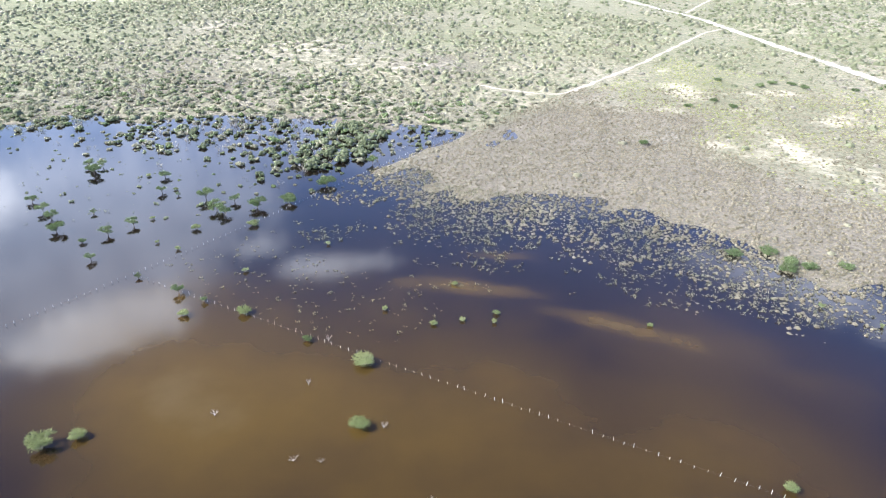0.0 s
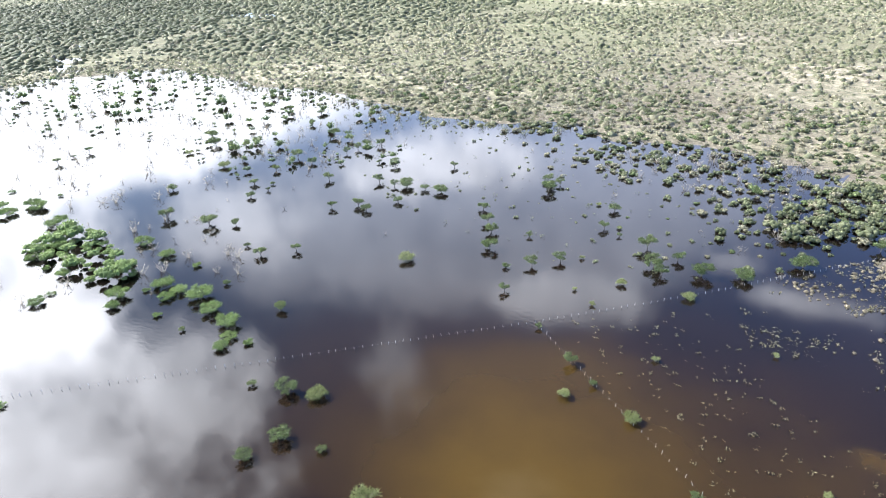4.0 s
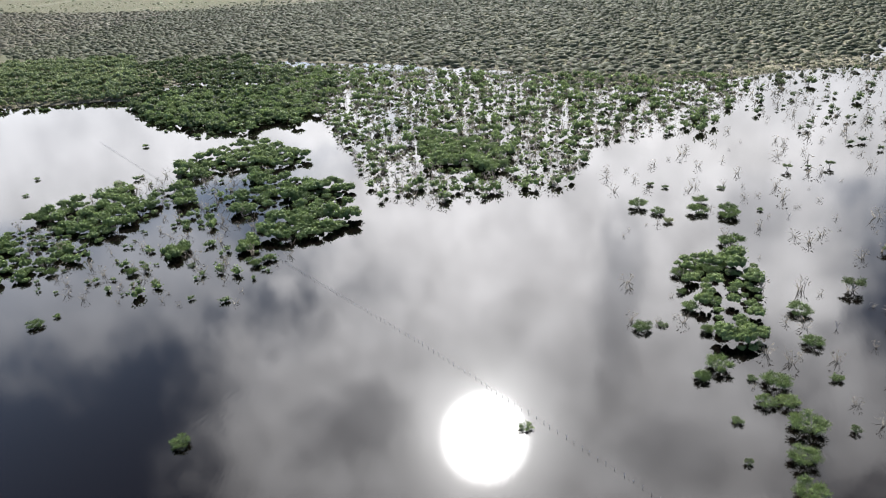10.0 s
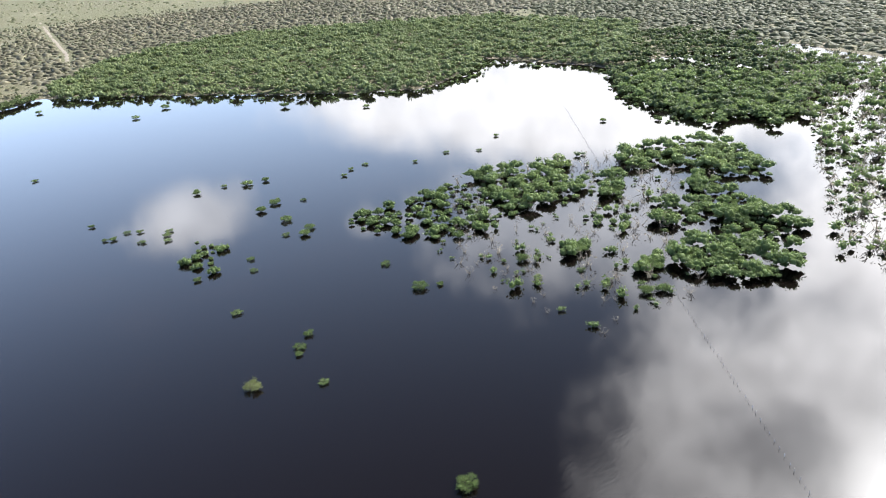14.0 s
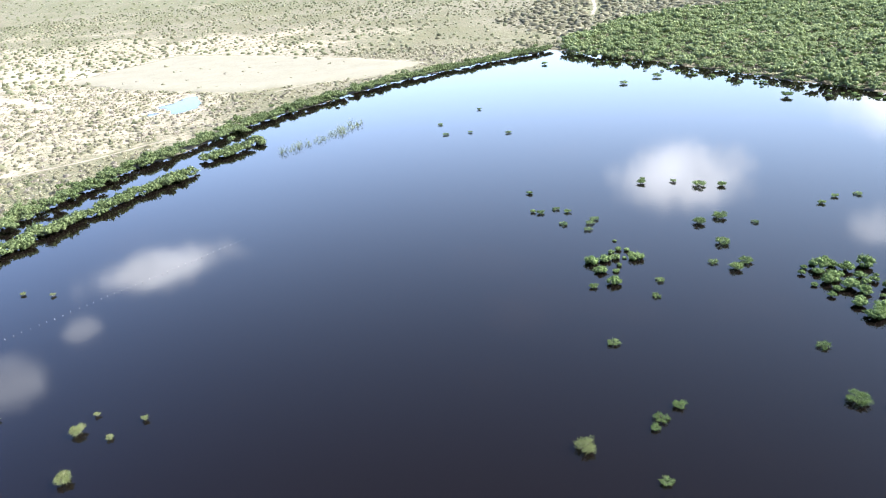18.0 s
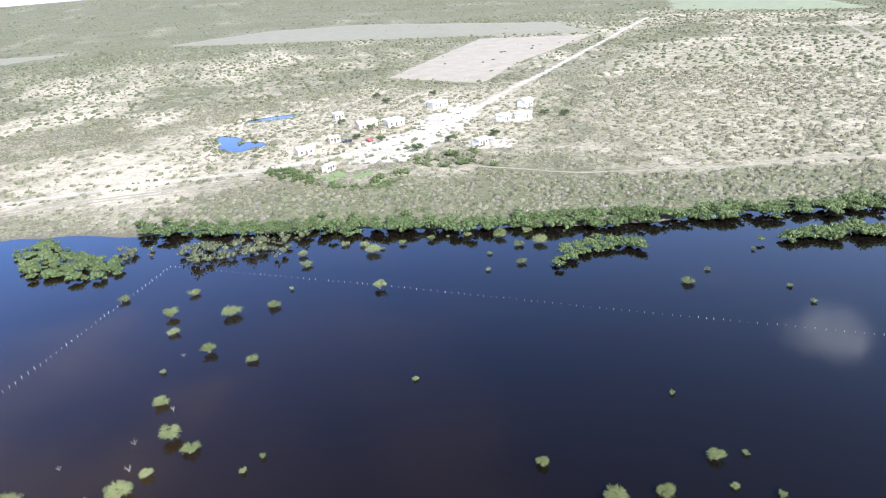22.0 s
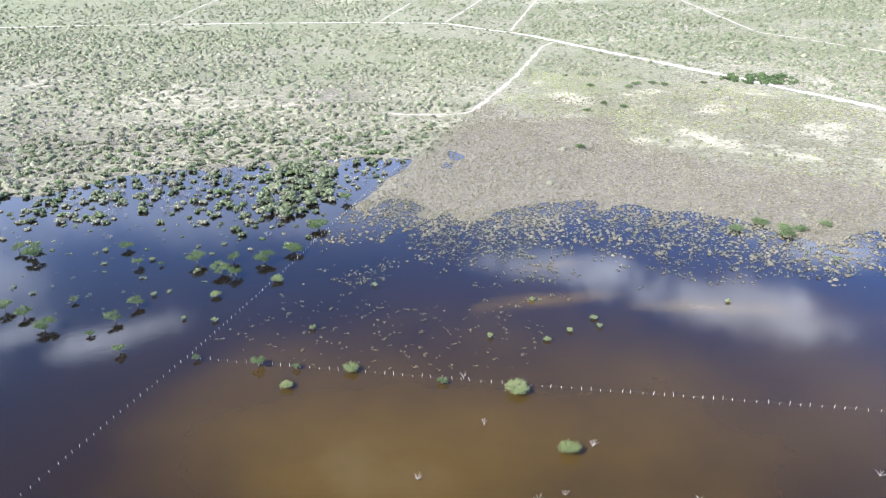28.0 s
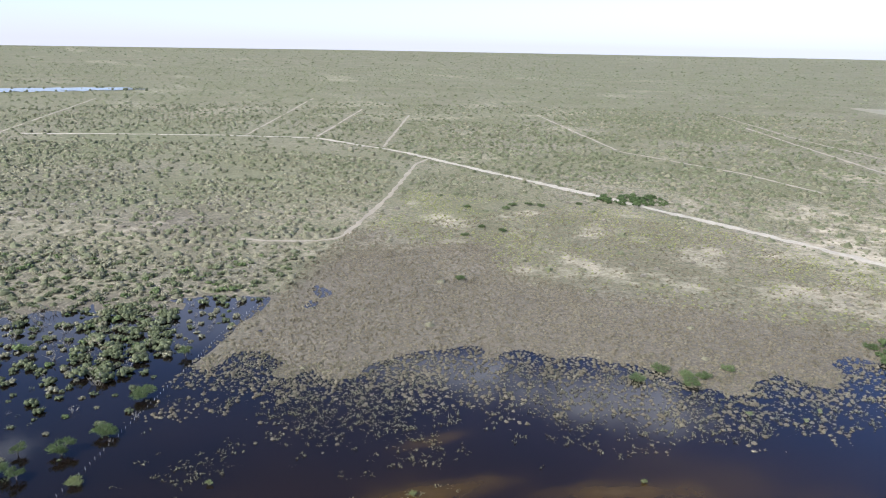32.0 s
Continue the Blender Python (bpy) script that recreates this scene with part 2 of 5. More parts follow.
def water_material():
    m, k, b = material("muddy_water")
    p = where(k)
    # silt stirred up over the shallows by the fence, with two pale plumes
    def spot(x, y, rx, ry, turn):
        d = k.add("ShaderNodeVectorMath", operation="SUBTRACT")
        k.set(d.inputs[0], p)
        d.inputs[1].default_value = (x, y, 0)
        q = k.add("ShaderNodeMapping", Vector=d.outputs[0])
        q.vector_type = "TEXTURE"
        q.inputs["Rotation"].default_value = (0, 0, radians(turn))
        q.inputs["Scale"].default_value = (rx, ry, 1000)
        length = k.add("ShaderNodeVectorMath", operation="LENGTH")
        k.set(length.inputs[0], q.outputs[0])
        return k.math("SUBTRACT", 1.0, length.outputs["Value"])

    drift = k.noise(p, 0.03, 5.0, 0.5)
    silt = k.math("MULTIPLY_ADD", drift, 0.8, k.math("MULTIPLY_ADD", k.math("MAXIMUM", spot(-44, 92, 66, 42, -22), 0.0), 0.42, k.math("MULTIPLY", k.math("MAXIMUM", spot(18, 76, 115, 72, -20), -0.5), 0.46)))
    plume = k.math("MAXIMUM", k.math("MAXIMUM", spot(5, 124, 22, 4.5, -8), spot(13, 138, 13, 3.4, -5)), spot(33, 110, 20, 4, -25))
    wisp = k.math("POWER", k.math("MAXIMUM", k.math("ADD", plume, k.math("MULTIPLY_ADD", k.noise(p, 0.16, 5.0, 0.6), 1.2, -0.6)), 0.0), 1.4)
    silt = k.math("MULTIPLY_ADD", k.math("MINIMUM", wisp, 0.8), 0.55, silt)
    silt = k.math("MULTIPLY", silt, 0.7)
    k.set(b.inputs["Base Color"], k.ramp(silt, (0.16, (0.0038, 0.0027, 0.0022)), (0.40, (0.0092, 0.0055, 0.0032)), (0.72, (0.036, 0.0212, 0.0042)), (0.95, (0.068, 0.049, 0.022))))
    b.inputs["IOR"].default_value = 1.33
    b.inputs["Roughness"].default_value = 0.045
    # long ripples over a slow swell, in drifting patches
    gust = k.ramp(k.noise(p, 0.02, 3.0), (0.42, 0.15), (0.62, 1.0))
    wave = k.add("ShaderNodeMapping", Vector=p)
    wave.inputs["Rotation"].default_value, wave.inputs["Scale"].default_value = (0, 0, radians(35)), (1.0, 2.6, 1.0)
    ripple = k.math("MULTIPLY_ADD", k.noise(wave.outputs[0], 0.55, 3.0), gust, k.math("MULTIPLY", k.noise(p, 0.05, 2.0), 2.0))
    bump(k, b, ripple, 0.06, 0.10)
    return m


def ground_material():
    m, k, b = material("soil")
    p = where(k)
    att = k.add("ShaderNodeAttribute", attribute_name="soil")
    ch = k.add("ShaderNodeSeparateColor", Color=att.outputs["Color"])
    fine, mid, wide = k.noise(p, 0.9, 6.0, 0.65), k.noise(p, 0.16, 7.0, 0.70), k.noise(p, 0.012, 4.0, 0.55)
    litter = k.ramp(fine, (0.32, (0.072, 0.062, 0.043)), (0.53, (0.179, 0.156, 0.110)), (0.75, (0.300, 0.260, 0.188)))
    green = k.ramp(fine, (0.30, (0.070, 0.067, 0.036)), (0.60, (0.134, 0.125, 0.070)), (0.80, (0.220, 0.200, 0.124)))
    sand = k.ramp(fine, (0.25, (0.249, 0.209, 0.151)), (0.55, (0.354, 0.307, 0.229)), (0.80, (0.464, 0.406, 0.310)))
    dry = k.ramp(fine, (0.32, (0.044, 0.038, 0.029)), (0.52, (0.128, 0.112, 0.086)), (0.75, (0.232, 0.204, 0.160)))
    mud = k.ramp(fine, (0.30, (0.06, 0.051, 0.039)), (0.70, (0.145, 0.125, 0.094)))
    base = k.mix(k.ramp(wide, (0.40, 0.0), (0.62, 1.0)), litter, green)
    herb = k.ramp(fine, (0.30, (0.060, 0.062, 0.034)), (0.70, (0.128, 0.128, 0.076)))
    base = k.mix(k.ramp(k.noise(p, 0.33, 5.0, 0.7), (0.47, 0.0), (0.58, 0.75)), base, herb)
    bare = k.ramp(k.math("MULTIPLY", k.math("ADD", ch.outputs[0], k.math("MULTIPLY", mid, 1.6)), 0.5), (0.52, 0.0), (0.84, 1.0))
    # darker brown version of the dry ground, mixed in as broad noise patches
    dark_dry = k.ramp(fine, (0.32, (0.034, 0.028, 0.019)), (0.52, (0.092, 0.077, 0.055)), (0.75, (0.17, 0.145, 0.108)))
    dry = k.mix(k.ramp(k.noise(p, 0.022, 5.0, 0.6), (0.42, 0.0), (0.60, 0.85)), dry, dark_dry)
    base = k.mix(ch.outputs[1], base, dry)
    # scrub canopy tone on the soil, darkened a little for the bushes' own shade
    floor = k.ramp(k.math("MULTIPLY_ADD", mid, 0.6, k.math("MULTIPLY", fine, 0.4)), (0.34, (0.062, 0.065, 0.036)), (0.52, (0.120, 0.118, 0.067)), (0.70, (0.198, 0.182, 0.115)))
    base = k.mix(att.outputs["Alpha"], base, floor)
    base = k.mix(bare, base, sand)
    base = k.mix(ch.outputs[2], base, mud)
    k.set(b.inputs["Base Color"], base)
    b.inputs["Roughness"].default_value = 0.95
    b.inputs["Specular IOR Level"].default_value = 0.1
    bump(k, b, k.math("ADD", fine, k.math("MULTIPLY", mid, 2.0)), 0.7, 0.35)
    return m


def track_material(name, dark, pale):
    m, k, b = material(name)
    p = where(k)
    f = k.math("ADD", k.math("MULTIPLY", k.noise(p, 0.8, 6.0, 0.65), 0.6), k.math("MULTIPLY", k.noise(p, 0.08, 4.0), 0.5))
    k.set(b.inputs["Base Color"], k.ramp(f, (0.35, dark), (0.72, pale)))
    b.inputs["Roughness"].default_value = 0.95
    bump(k, b, k.noise(p, 2.0, 5.0), 0.5, 0.1)
    return m


WATER, SOIL = water_material(), ground_material()
DIRT_ROAD = track_material("dirt_road", (0.205, 0.179, 0.139), (0.337, 0.298, 0.239))
DIRT_TRACK = track_material("dirt_track", (0.149, 0.126, 0.091), (0.248, 0.210, 0.157))

# ---- plan ----
SHORE_EAST = [(-16, 190), (0, 170), (22, 165), (43, 156), (60, 140), (78, 124), (108, 116), (130, 106), (148, 104), (163, 113),
              (175, 123), (166, 106), (156, 92), (149, 68), (140, 42), (130, 20), (115, -13), (99, -44), (86, -74), (75, -104), (63, -137)]
SHORE_SOUTH = [(49, -183), (31, -218), (9, -263), (-34, -318), (-88, -361), (-120, -382), (-140, -366), (-168, -332), (-195, -295),
               (-214, -273), (-239, -236), (-268, -221), (-302, -230), (-333, -260), (-341, -227), (-351, -174)]
SHORE_WEST = [(-400, -170), (-455, -150), (-440, -77), (-390, 40), (-366, 67), (-375, 110), (-396, 175), (-362, 228), (-278, 228), (-235, 236),
              (-178, 228), (-150, 236), (-128, 250), (-105, 238), (-80, 250), (-58, 240), (-40, 244), (-24, 228), (-8, 232), (8, 226)]
LAKE = np.array(SHORE_EAST + SHORE_SOUTH + SHORE_WEST, float)
FIELD = np.array([(-16, 190), (42, 262), (60, 282), (150, 280), (185, 215), (165, 135), (138, 108), (100, 100), (60, 112), (20, 132), (-30, 145), (-46, 152)], float)
WADING = np.array([(-66, 246), (-32, 252), (8, 226), (-10, 205), (-22, 190), (-36, 172), (-60, 190), (-110, 205), (-130, 222)], float)
PLOUGHED = np.array([(330, -140), (396, -96), (574, -229), (507, -314), (399, -195)], float)
FIELD_RIM = np.array([(42, 262), (60, 282), (110, 345), (150, 300), (185, 260), (200, 150), (175, 128), (140, 128), (118, 150), (92, 185), (80, 215), (88, 245), (60, 258)], float)
YARDS = np.array([(170, 60), (205, 90), (300, 60), (330, -60), (330, -190), (230, -160), (170, -120), (165, -30)], float)
SANDY = np.array([(165, 150), (190, 262), (232, 285), (300, 200), (420, 300), (720, 200), (720, -560), (60, -560), (20, -300), (60, -140), (110, -40), (150, 60)], float)
PALE_LAND = np.array([(95, -110), (170, -120), (420, -260), (330, -560), (60, -560), (-10, -350), (60, -200)], float)


BANK = np.array([(170, 30), (150, -18), (156, -48), (134, -68), (121, -96), (100, -150), (80, -190), (58, -180), (72, -118), (84, -84), (108, -40), (128, 0), (140, 30)], float)
STUBBLE = np.array([(168, -372), (131, -452), (60, -425), (-9, -389), (-47, -364), (-26, -336), (45, -314), (110, -338)], float)
PASTURE = np.array([(993, -718), (890, -801), (468, -585), (513, -548), (648, -499)], float)
FAR_FIELD = np.array([(883, 83), (960, -60), (909, -180), (659, -348), (529, -320), (664, -167)], float)
EAST_FIELD = np.array([(874, 600), (734, 395), (913, 184), (1004, 365)], float)
FIELDS = (STUBBLE, PASTURE, FAR_FIELD, EAST_FIELD, PLOUGHED)


PONDS = [(262, 15, 12, 5), (246, 10, 9, 8), (308, -8, 5, 11), (67, -294, 9, 17), (-492, 374, 22, 14), (-480, 231, 9, 7), (-440, 207, 12, 7), (-408, 192, 14, 7)]


def lattice(x, y, scale, seed):
    """Smooth value noise from -1 to 1 on arrays."""
    x, y = np.asarray(x) / scale + seed * 17.3, np.asarray(y) / scale - seed * 9.1
    i, j = np.floor(x), np.floor(y)
    u, v = x - i, y - j
    u, v = u * u * (3 - 2 * u), v * v * (3 - 2 * v)

    def h(a, b):
        s = np.sin(a * 127.1 + b * 311.7 + seed * 74.7) * 43758.5453
        return 2 * (s - np.floor(s)) - 1

    return (h(i, j) * (1 - u) + h(i + 1, j) * u) * (1 - v) + (h(i, j + 1) * (1 - u) + h(i + 1, j + 1) * u) * v


def inside(poly, x, y):
    """Signed distance to a polygon: positive within."""
    x, y = np.asarray(x, float), np.asarray(y, float)
    best, odd = np.full(x.shape, 1e9), np.zeros(x.shape, bool)
    for (ax, ay), (bx, by) in zip(poly, np.roll(poly, -1, axis=0)):
        dx, dy = bx - ax, by - ay
        s = np.clip(((x - ax) * dx + (y - ay) * dy) / (dx * dx + dy * dy + 1e-9), 0, 1)
        best = np.minimum(best, np.hypot(x - ax - s * dx, y - ay - s * dy))
        cross = (ay > y) != (by > y)
        odd ^= cross & (x < (bx - ax) * (y - ay) / np.where(dy == 0, 1e-9, dy) + ax)
    return np.where(odd, best, -best)


def ground_z(x, y):
    """Height of the land; the water stands at 0."""
    bank = 1 - 0.75 * np.clip((40 - np.asarray(y)) / 20, 0, 1) * np.clip((np.asarray(x) + 130) / 20, 0, 1)
    sd = inside(LAKE, x, y) + bank * (4.0 * lattice(x, y, 23, 1) + 2.0 * lattice(x, y, 9, 2))
    z = np.clip(0.08 - 0.05 * sd, -0.7, 0.55)
    z = z + 0.10 * lattice(x, y, 14, 3) + 0.25 * lattice(x, y, 60, 4) * (sd < -15)
    far = np.clip((np.hypot(x, y) - 2400) / 2500, 0, 1)
    z = z + 22 * far * far * (3 - 2 * far)
    # the field and the scrub corner drown gently, in hummocks
    hum = np.clip(-0.03 - 0.016 * (sd + 4), -0.5, 0.4) + 0.07 * lattice(x, y, 14, 11) + 0.13 * lattice(x, y, 6.5, 12)
    soft_ = np.clip(np.maximum(inside(FIELD, x, y), inside(WADING, x, y)) / 6 + 0.5, 0, 1)
    z = z * (1 - soft_) + np.maximum(hum, -0.6) * soft_
    for px, py, rx, ry in PONDS:
        q = np.hypot((x - px) / rx, (y - py) / ry) + 0.55 * lattice(x, y, 8, 5)
        z = np.where(q < 1.6, np.minimum(z, -0.5 + 1.2 * np.maximum(q - 0.7, 0)), z)
    return z


def mesh_object(name, verts, faces, mat, smooth=False):
    """An object from arrays of vertices and triangles or quads."""
    me = bpy.data.meshes.new(name)
    if not isinstance(faces, np.ndarray):
        me.from_pydata(verts, [], faces)
        me.polygons.foreach_set("use_smooth", np.full(len(faces), smooth))
        me.materials.append(mat)
        return new(name, me)
    verts, faces = np.asarray(verts, np.float32), np.asarray(faces, np.int32)
    n = faces.shape[1]
    me.vertices.add(len(verts))
    me.vertices.foreach_set("co", verts.ravel())
    me.loops.add(faces.size)
    me.loops.foreach_set("vertex_index", faces.ravel())
    me.polygons.add(len(faces))
    me.polygons.foreach_set("loop_start", np.arange(0, faces.size, n, dtype=np.int32))
    me.polygons.foreach_set("loop_total", np.full(len(faces), n, np.int32))
    if not smooth:
        me.shade_flat()
    me.update(calc_edges=True)
    me.materials.append(mat)
    return new(name, me)


def build_ground():
    def axis(lo, hi, step):
        core = np.arange(lo, hi + step, step, dtype=float)
        out, d = [], step
        at = core[-1]
        while at < 4950:
            d *= 1.18
            at += d
            out.append(min(at, 4960))
        far = np.array(out)
        left = core[0] - (far - core[-1]) * (4960 + core[0]) / (4960 - core[-1])
        return np.r_[left[::-1], core, far]

    xs, ys = axis(-500, 400, 3), axis(-460, 500, 3)
    gx, gy = np.meshgrid(xs, ys, indexing="ij")
    gz = ground_z(gx, gy)
    verts = np.stack([gx, gy, gz], -1).reshape(-1, 3)
    nx, ny = len(xs), len(ys)
    i = (np.arange(nx - 1)[:, None] * ny + np.arange(ny - 1)[None]).ravel()
    ob = mesh_object("ground", verts, np.stack([i, i + ny, i + ny + 1, i + 1], -1), SOIL, True)
    x, y = verts[:, 0], verts[:, 1]
    sand = np.clip(inside(YARDS, x, y) / 60 + 0.30 + 0.30 * lattice(x, y, 40, 6), 0, 0.68)
    sand = np.maximum(sand, np.clip(inside(PALE_LAND, x, y) / 60 + 0.1 + 0.55 * lattice(x, y, 35, 7), 0, 0.55))
    sand = np.maximum(sand, np.clip(0.6 * lattice(x, y, 55, 8) - 0.1, 0, 0.45))
    sand = np.maximum(sand, np.clip(inside(SANDY, x, y) / 60 + 0.35, 0, 1) * np.clip(0.46 - 0.45 * lattice(x, y, 45, 71) - 0.30 * lattice(x, y, 11.25, 72) - 0.16 * np.clip((-60 - y) / 60, 0, 1), 0, 0.85))
    for px, py, rx, ry in PONDS[:3]:
        sand = np.maximum(sand, np.clip(2.2 - np.hypot((x - px) / rx, (y - py) / ry), 0, 0.75))
    grass = np.clip(inside(FIELD, x, y) / 8 + 0.5, 0, 1)
    rim = np.clip(inside(FIELD_RIM, x, y) / 16 + 0.3 + 0.5 * lattice(x, y, 22, 14), 0, 1)
    wet = np.clip((0.30 - ground_z(x, y)) / 0.30, 0, 1) * (inside(LAKE, x, y) > -14)
    marsh = np.clip((inside(LAKE, x, y) + 62 + 12 * lattice(x, y, 18, 9)) / 34, 0, 1) * grass
    wet = np.maximum(wet, 0.9 * marsh * (1 - 0.8 * rim))
    sand = np.maximum(sand * (1 - grass), rim * np.clip(0.15 + 0.55 * lattice(x, y, 13, 15), 0, 0.6))
    north = np.clip((y - 225) / 20, 0, 1) * np.clip((40 - x) / 40, 0, 1) * np.clip((520 - y) / 80, 0, 1)
    grass = np.maximum(grass * (1 - 0.7 * rim), north * np.clip(0.65 + 0.6 * lattice(x, y, 50, 16), 0, 0.9))
    r = np.hypot(x + 40, y)
    west = np.clip((-120 - x) / 60, 0, 1) * np.clip((inside(LAKE, x, y) * -1 + 4) / 16, 0, 1)
    cover = np.maximum(np.clip((r - 620) / 200, 0, 1) * np.clip(0.42 + 0.3 * lattice(x, y, 160, 21), 0.1, 0.8), west * np.clip(0.85 + 0.4 * lattice(x, y, 70, 22), 0.4, 1))
    cover = np.maximum(cover, 0.75 * np.clip((y - 330) / 60, 0, 1) * np.clip((160 - x) / 40, 0, 1) * np.clip(0.6 + 0.6 * lattice(x, y, 90, 23), 0, 1))
    bushy = np.clip(inside(BANK, x, y) / 8 + 0.5, 0, 1)
    cover, sand = np.maximum(cover, 0.8 * bushy), sand * (1 - 0.6 * bushy)
    for field in FIELDS:
        cover = np.where(inside(field, x, y) > -4, 0.0, cover)
        sand = np.where(inside(field, x, y) > -4, 0.35, sand)
    soil = np.stack([sand, grass, wet, cover], -1).astype(np.float32)
    layer = ob.data.color_attributes.new("soil", "FLOAT_COLOR", "POINT")
    layer.data.foreach_set("color", soil.ravel())
    return tagged(ob, "dry sandy plain with scrub litter and pale bare soil", "ground", kind="structure")


build_ground()
w = mesh_object("water", [(-640, -520, 0), (470, -520, 0), (470, 440, 0), (-640, 440, 0)], [(0, 1, 2, 3)], WATER)
tagged(w, "still muddy brown flood water reflecting clouds", "water", kind="structure")


def strip(name, points, width, mat, label, category, lift=0.07):
    """A dirt way along a line of points, laid on the ground."""
    pts = np.array(points, float)
    seg = np.hypot(*np.diff(pts, axis=0).T)
    s = np.r_[0, np.cumsum(seg)]
    n = max(int(s[-1] / 4), 4)
    t = np.linspace(0, s[-1], n)
    c = np.stack([np.interp(t, s, pts[:, 0]), np.interp(t, s, pts[:, 1])], -1)
    for _ in range(6):
        c[1:-1] = 0.25 * c[:-2] + 0.5 * c[1:-1] + 0.25 * c[2:]
    d = np.gradient(c, axis=0)
    d /= np.linalg.norm(d, axis=1)[:, None]
    side = np.stack([-d[:, 1], d[:, 0]], -1)
    rng = np.random.default_rng(len(points))
    cols = []
    for k in np.linspace(-1, 1, 5):
        edge = 1 + (abs(k) == 1) * rng.uniform(-0.6, 0.45, n)
        q = c + side * (k * width / 2 * edge)[:, None]
        cols.append(np.c_[q, ground_z(q[:, 0], q[:, 1]) + lift - (abs(k) == 1) * 0.05])
    v = np.stack(cols, 1).reshape(-1, 3)
    i = (np.arange(n - 1)[:, None] * 5 + np.arange(4)[None]).ravel()
    ob = mesh_object(name, v, np.stack([i, i + 1, i + 6, i + 5], -1), mat, True)
    return tagged(ob, label, category, kind="structure")


WAYS = []


def way(name, points, width, mat, label, category):
    WAYS.append((points, width / 2))
    strip(name, points, width * (0.85 if category == "road" else 0.46), mat, label, category)


way("road", [(-330, 760), (-77, 664), (-2, 633), (75, 593), (134, 552), (162, 472), (176, 377), (189, 294), (194, 255), (201, 198), (204, 135),
             (202, 61), (195, 9), (199, -25), (212, -62), (239, -95), (275, -125), (354, -201), (600, -430)], 5.4, DIRT_ROAD,
    "pale graded dirt road through scrub", "road")
way("track", [(165, 430), (151, 418), (95, 336), (45, 272), (23, 282), (14, 290)], 5, DIRT_TRACK, "bare clay farm track along the field", "track")
for line, wide in (([(207, 160), (192, 120), (190, 73), (184, 24), (188, -8)], 4.5), ([(206, 140), (226, 135), (307, 145), (365, 226), (528, 481)], 6),
                   ([(340, 138), (436, 162), (530, 244), (597, 283)], 5), ([(411, 649), (308, 413)], 5), ([(611, 583), (504, 415), (453, 307)], 5),
                   ([(134, 556), (259, 765)], 5), ([(161, 490), (281, 692)], 5), ([(90, 590), (261, 934)], 5), ([(-77, 672), (9, 1001)], 5),
                   ([(306, 408), (313, 308), (302, 251)], 6), ([(389, -478), (139, -302)], 4), ([(165, -60), (125, -100), (103, -150), (98, -182), (64, -206), (45, -228)], 3.5),
                   ([(-164, -520), (-171, -555), (-191, -725), (-218, -945)], 6), ([(169, -373), (123, -426)], 4), ([(24, -308), (-40, -375)], 4), ([(183, 154), (184, 106), (186, 72), (183, 44), (176, 18)], 3.5)):
    way("track", line, wide, DIRT_TRACK, "pale sandy track worn through scrub", "track")


# ---- plants ----
def leaf_cloud(rng, lobes, count, size, flat=0.75, width=0.62, inner=0.72, radial=1.0):
    """Leaf clumps (kinked triangles pairs) over the skin of several lobes (x, y, z, r). Returns vertices and triangles."""
    lobes = np.array(lobes, float)
    pick = rng.choice(len(lobes), count, p=lobes[:, 3] ** 2 / (lobes[:, 3] ** 2).sum())
    d = rng.normal(size=(count, 3))
    d[:, 2] = np.abs(d[:, 2]) * 1.0 - 0.35 * rng.random(count)
    d /= np.linalg.norm(d, axis=1)[:, None]
    r = lobes[pick, 3] * rng.uniform(inner, 1.10, count)
    c = lobes[pick, :3] + d * r[:, None] * np.array([1, 1, flat])
    a = d * radial + rng.normal(size=(count, 3)) * 0.75
    a /= np.linalg.norm(a, axis=1)[:, None]
    b = np.cross(a, d + rng.normal(size=(count, 3)) * 0.5)
    b /= np.linalg.norm(b, axis=1)[:, None] + 1e-6
    n = np.cross(a, b)
    s = size * rng.uniform(0.6, 1.4, (count, 1))
    v = np.stack([c - a * s * 0.9, c + b * s * width + n * s * 0.2, c + a * s * (1.97 - width), c - b * s * width + n * s * 0.2], 1).reshape(-1, 3)
    i = np.arange(count) * 4
    return v, np.concatenate([np.stack([i, i + 1, i + 2], -1), np.stack([i, i + 2, i + 3], -1)])


def scatter(name, template, places, mat, label, category, group=""):
    """Many plants in one mesh: a few templates (vertices, triangles) set at rows of x, y, z, size."""
    rng = np.random.default_rng(len(places))
    places = np.asarray(places, float)
    which = rng.integers(0, len(template), len(places))
    vs, fs, base = [], [], 0
    for n, (tv, tf) in enumerate(template):
        p = places[which == n]
        if not len(p):
            continue
        a = rng.uniform(0, 2 * np.pi, len(p))
        ca, sa = np.cos(a)[:, None], np.sin(a)[:, None]
        sc = p[:, 3:4]
        hz = sc * rng.uniform(0.8, 1.2, (len(p), 1))
        x = (tv[None, :, 0] * ca - tv[None, :, 1] * sa) * sc + p[:, 0:1]
        y = (tv[None, :, 0] * sa + tv[None, :, 1] * ca) * sc + p[:, 1:2]
        z = tv[None, :, 2] * hz + p[:, 2:3]
        vs.append(np.stack([x, y, z], -1).reshape(-1, 3))
        fs.append((tf[None] + base + (np.arange(len(p)) * len(tv))[:, None, None]).reshape(-1, 3))
        base += len(p) * len(tv)
    ob = mesh_object(name, np.concatenate(vs), np.concatenate(fs), mat, True)
    return tagged(ob, label, category, group, "stuff")


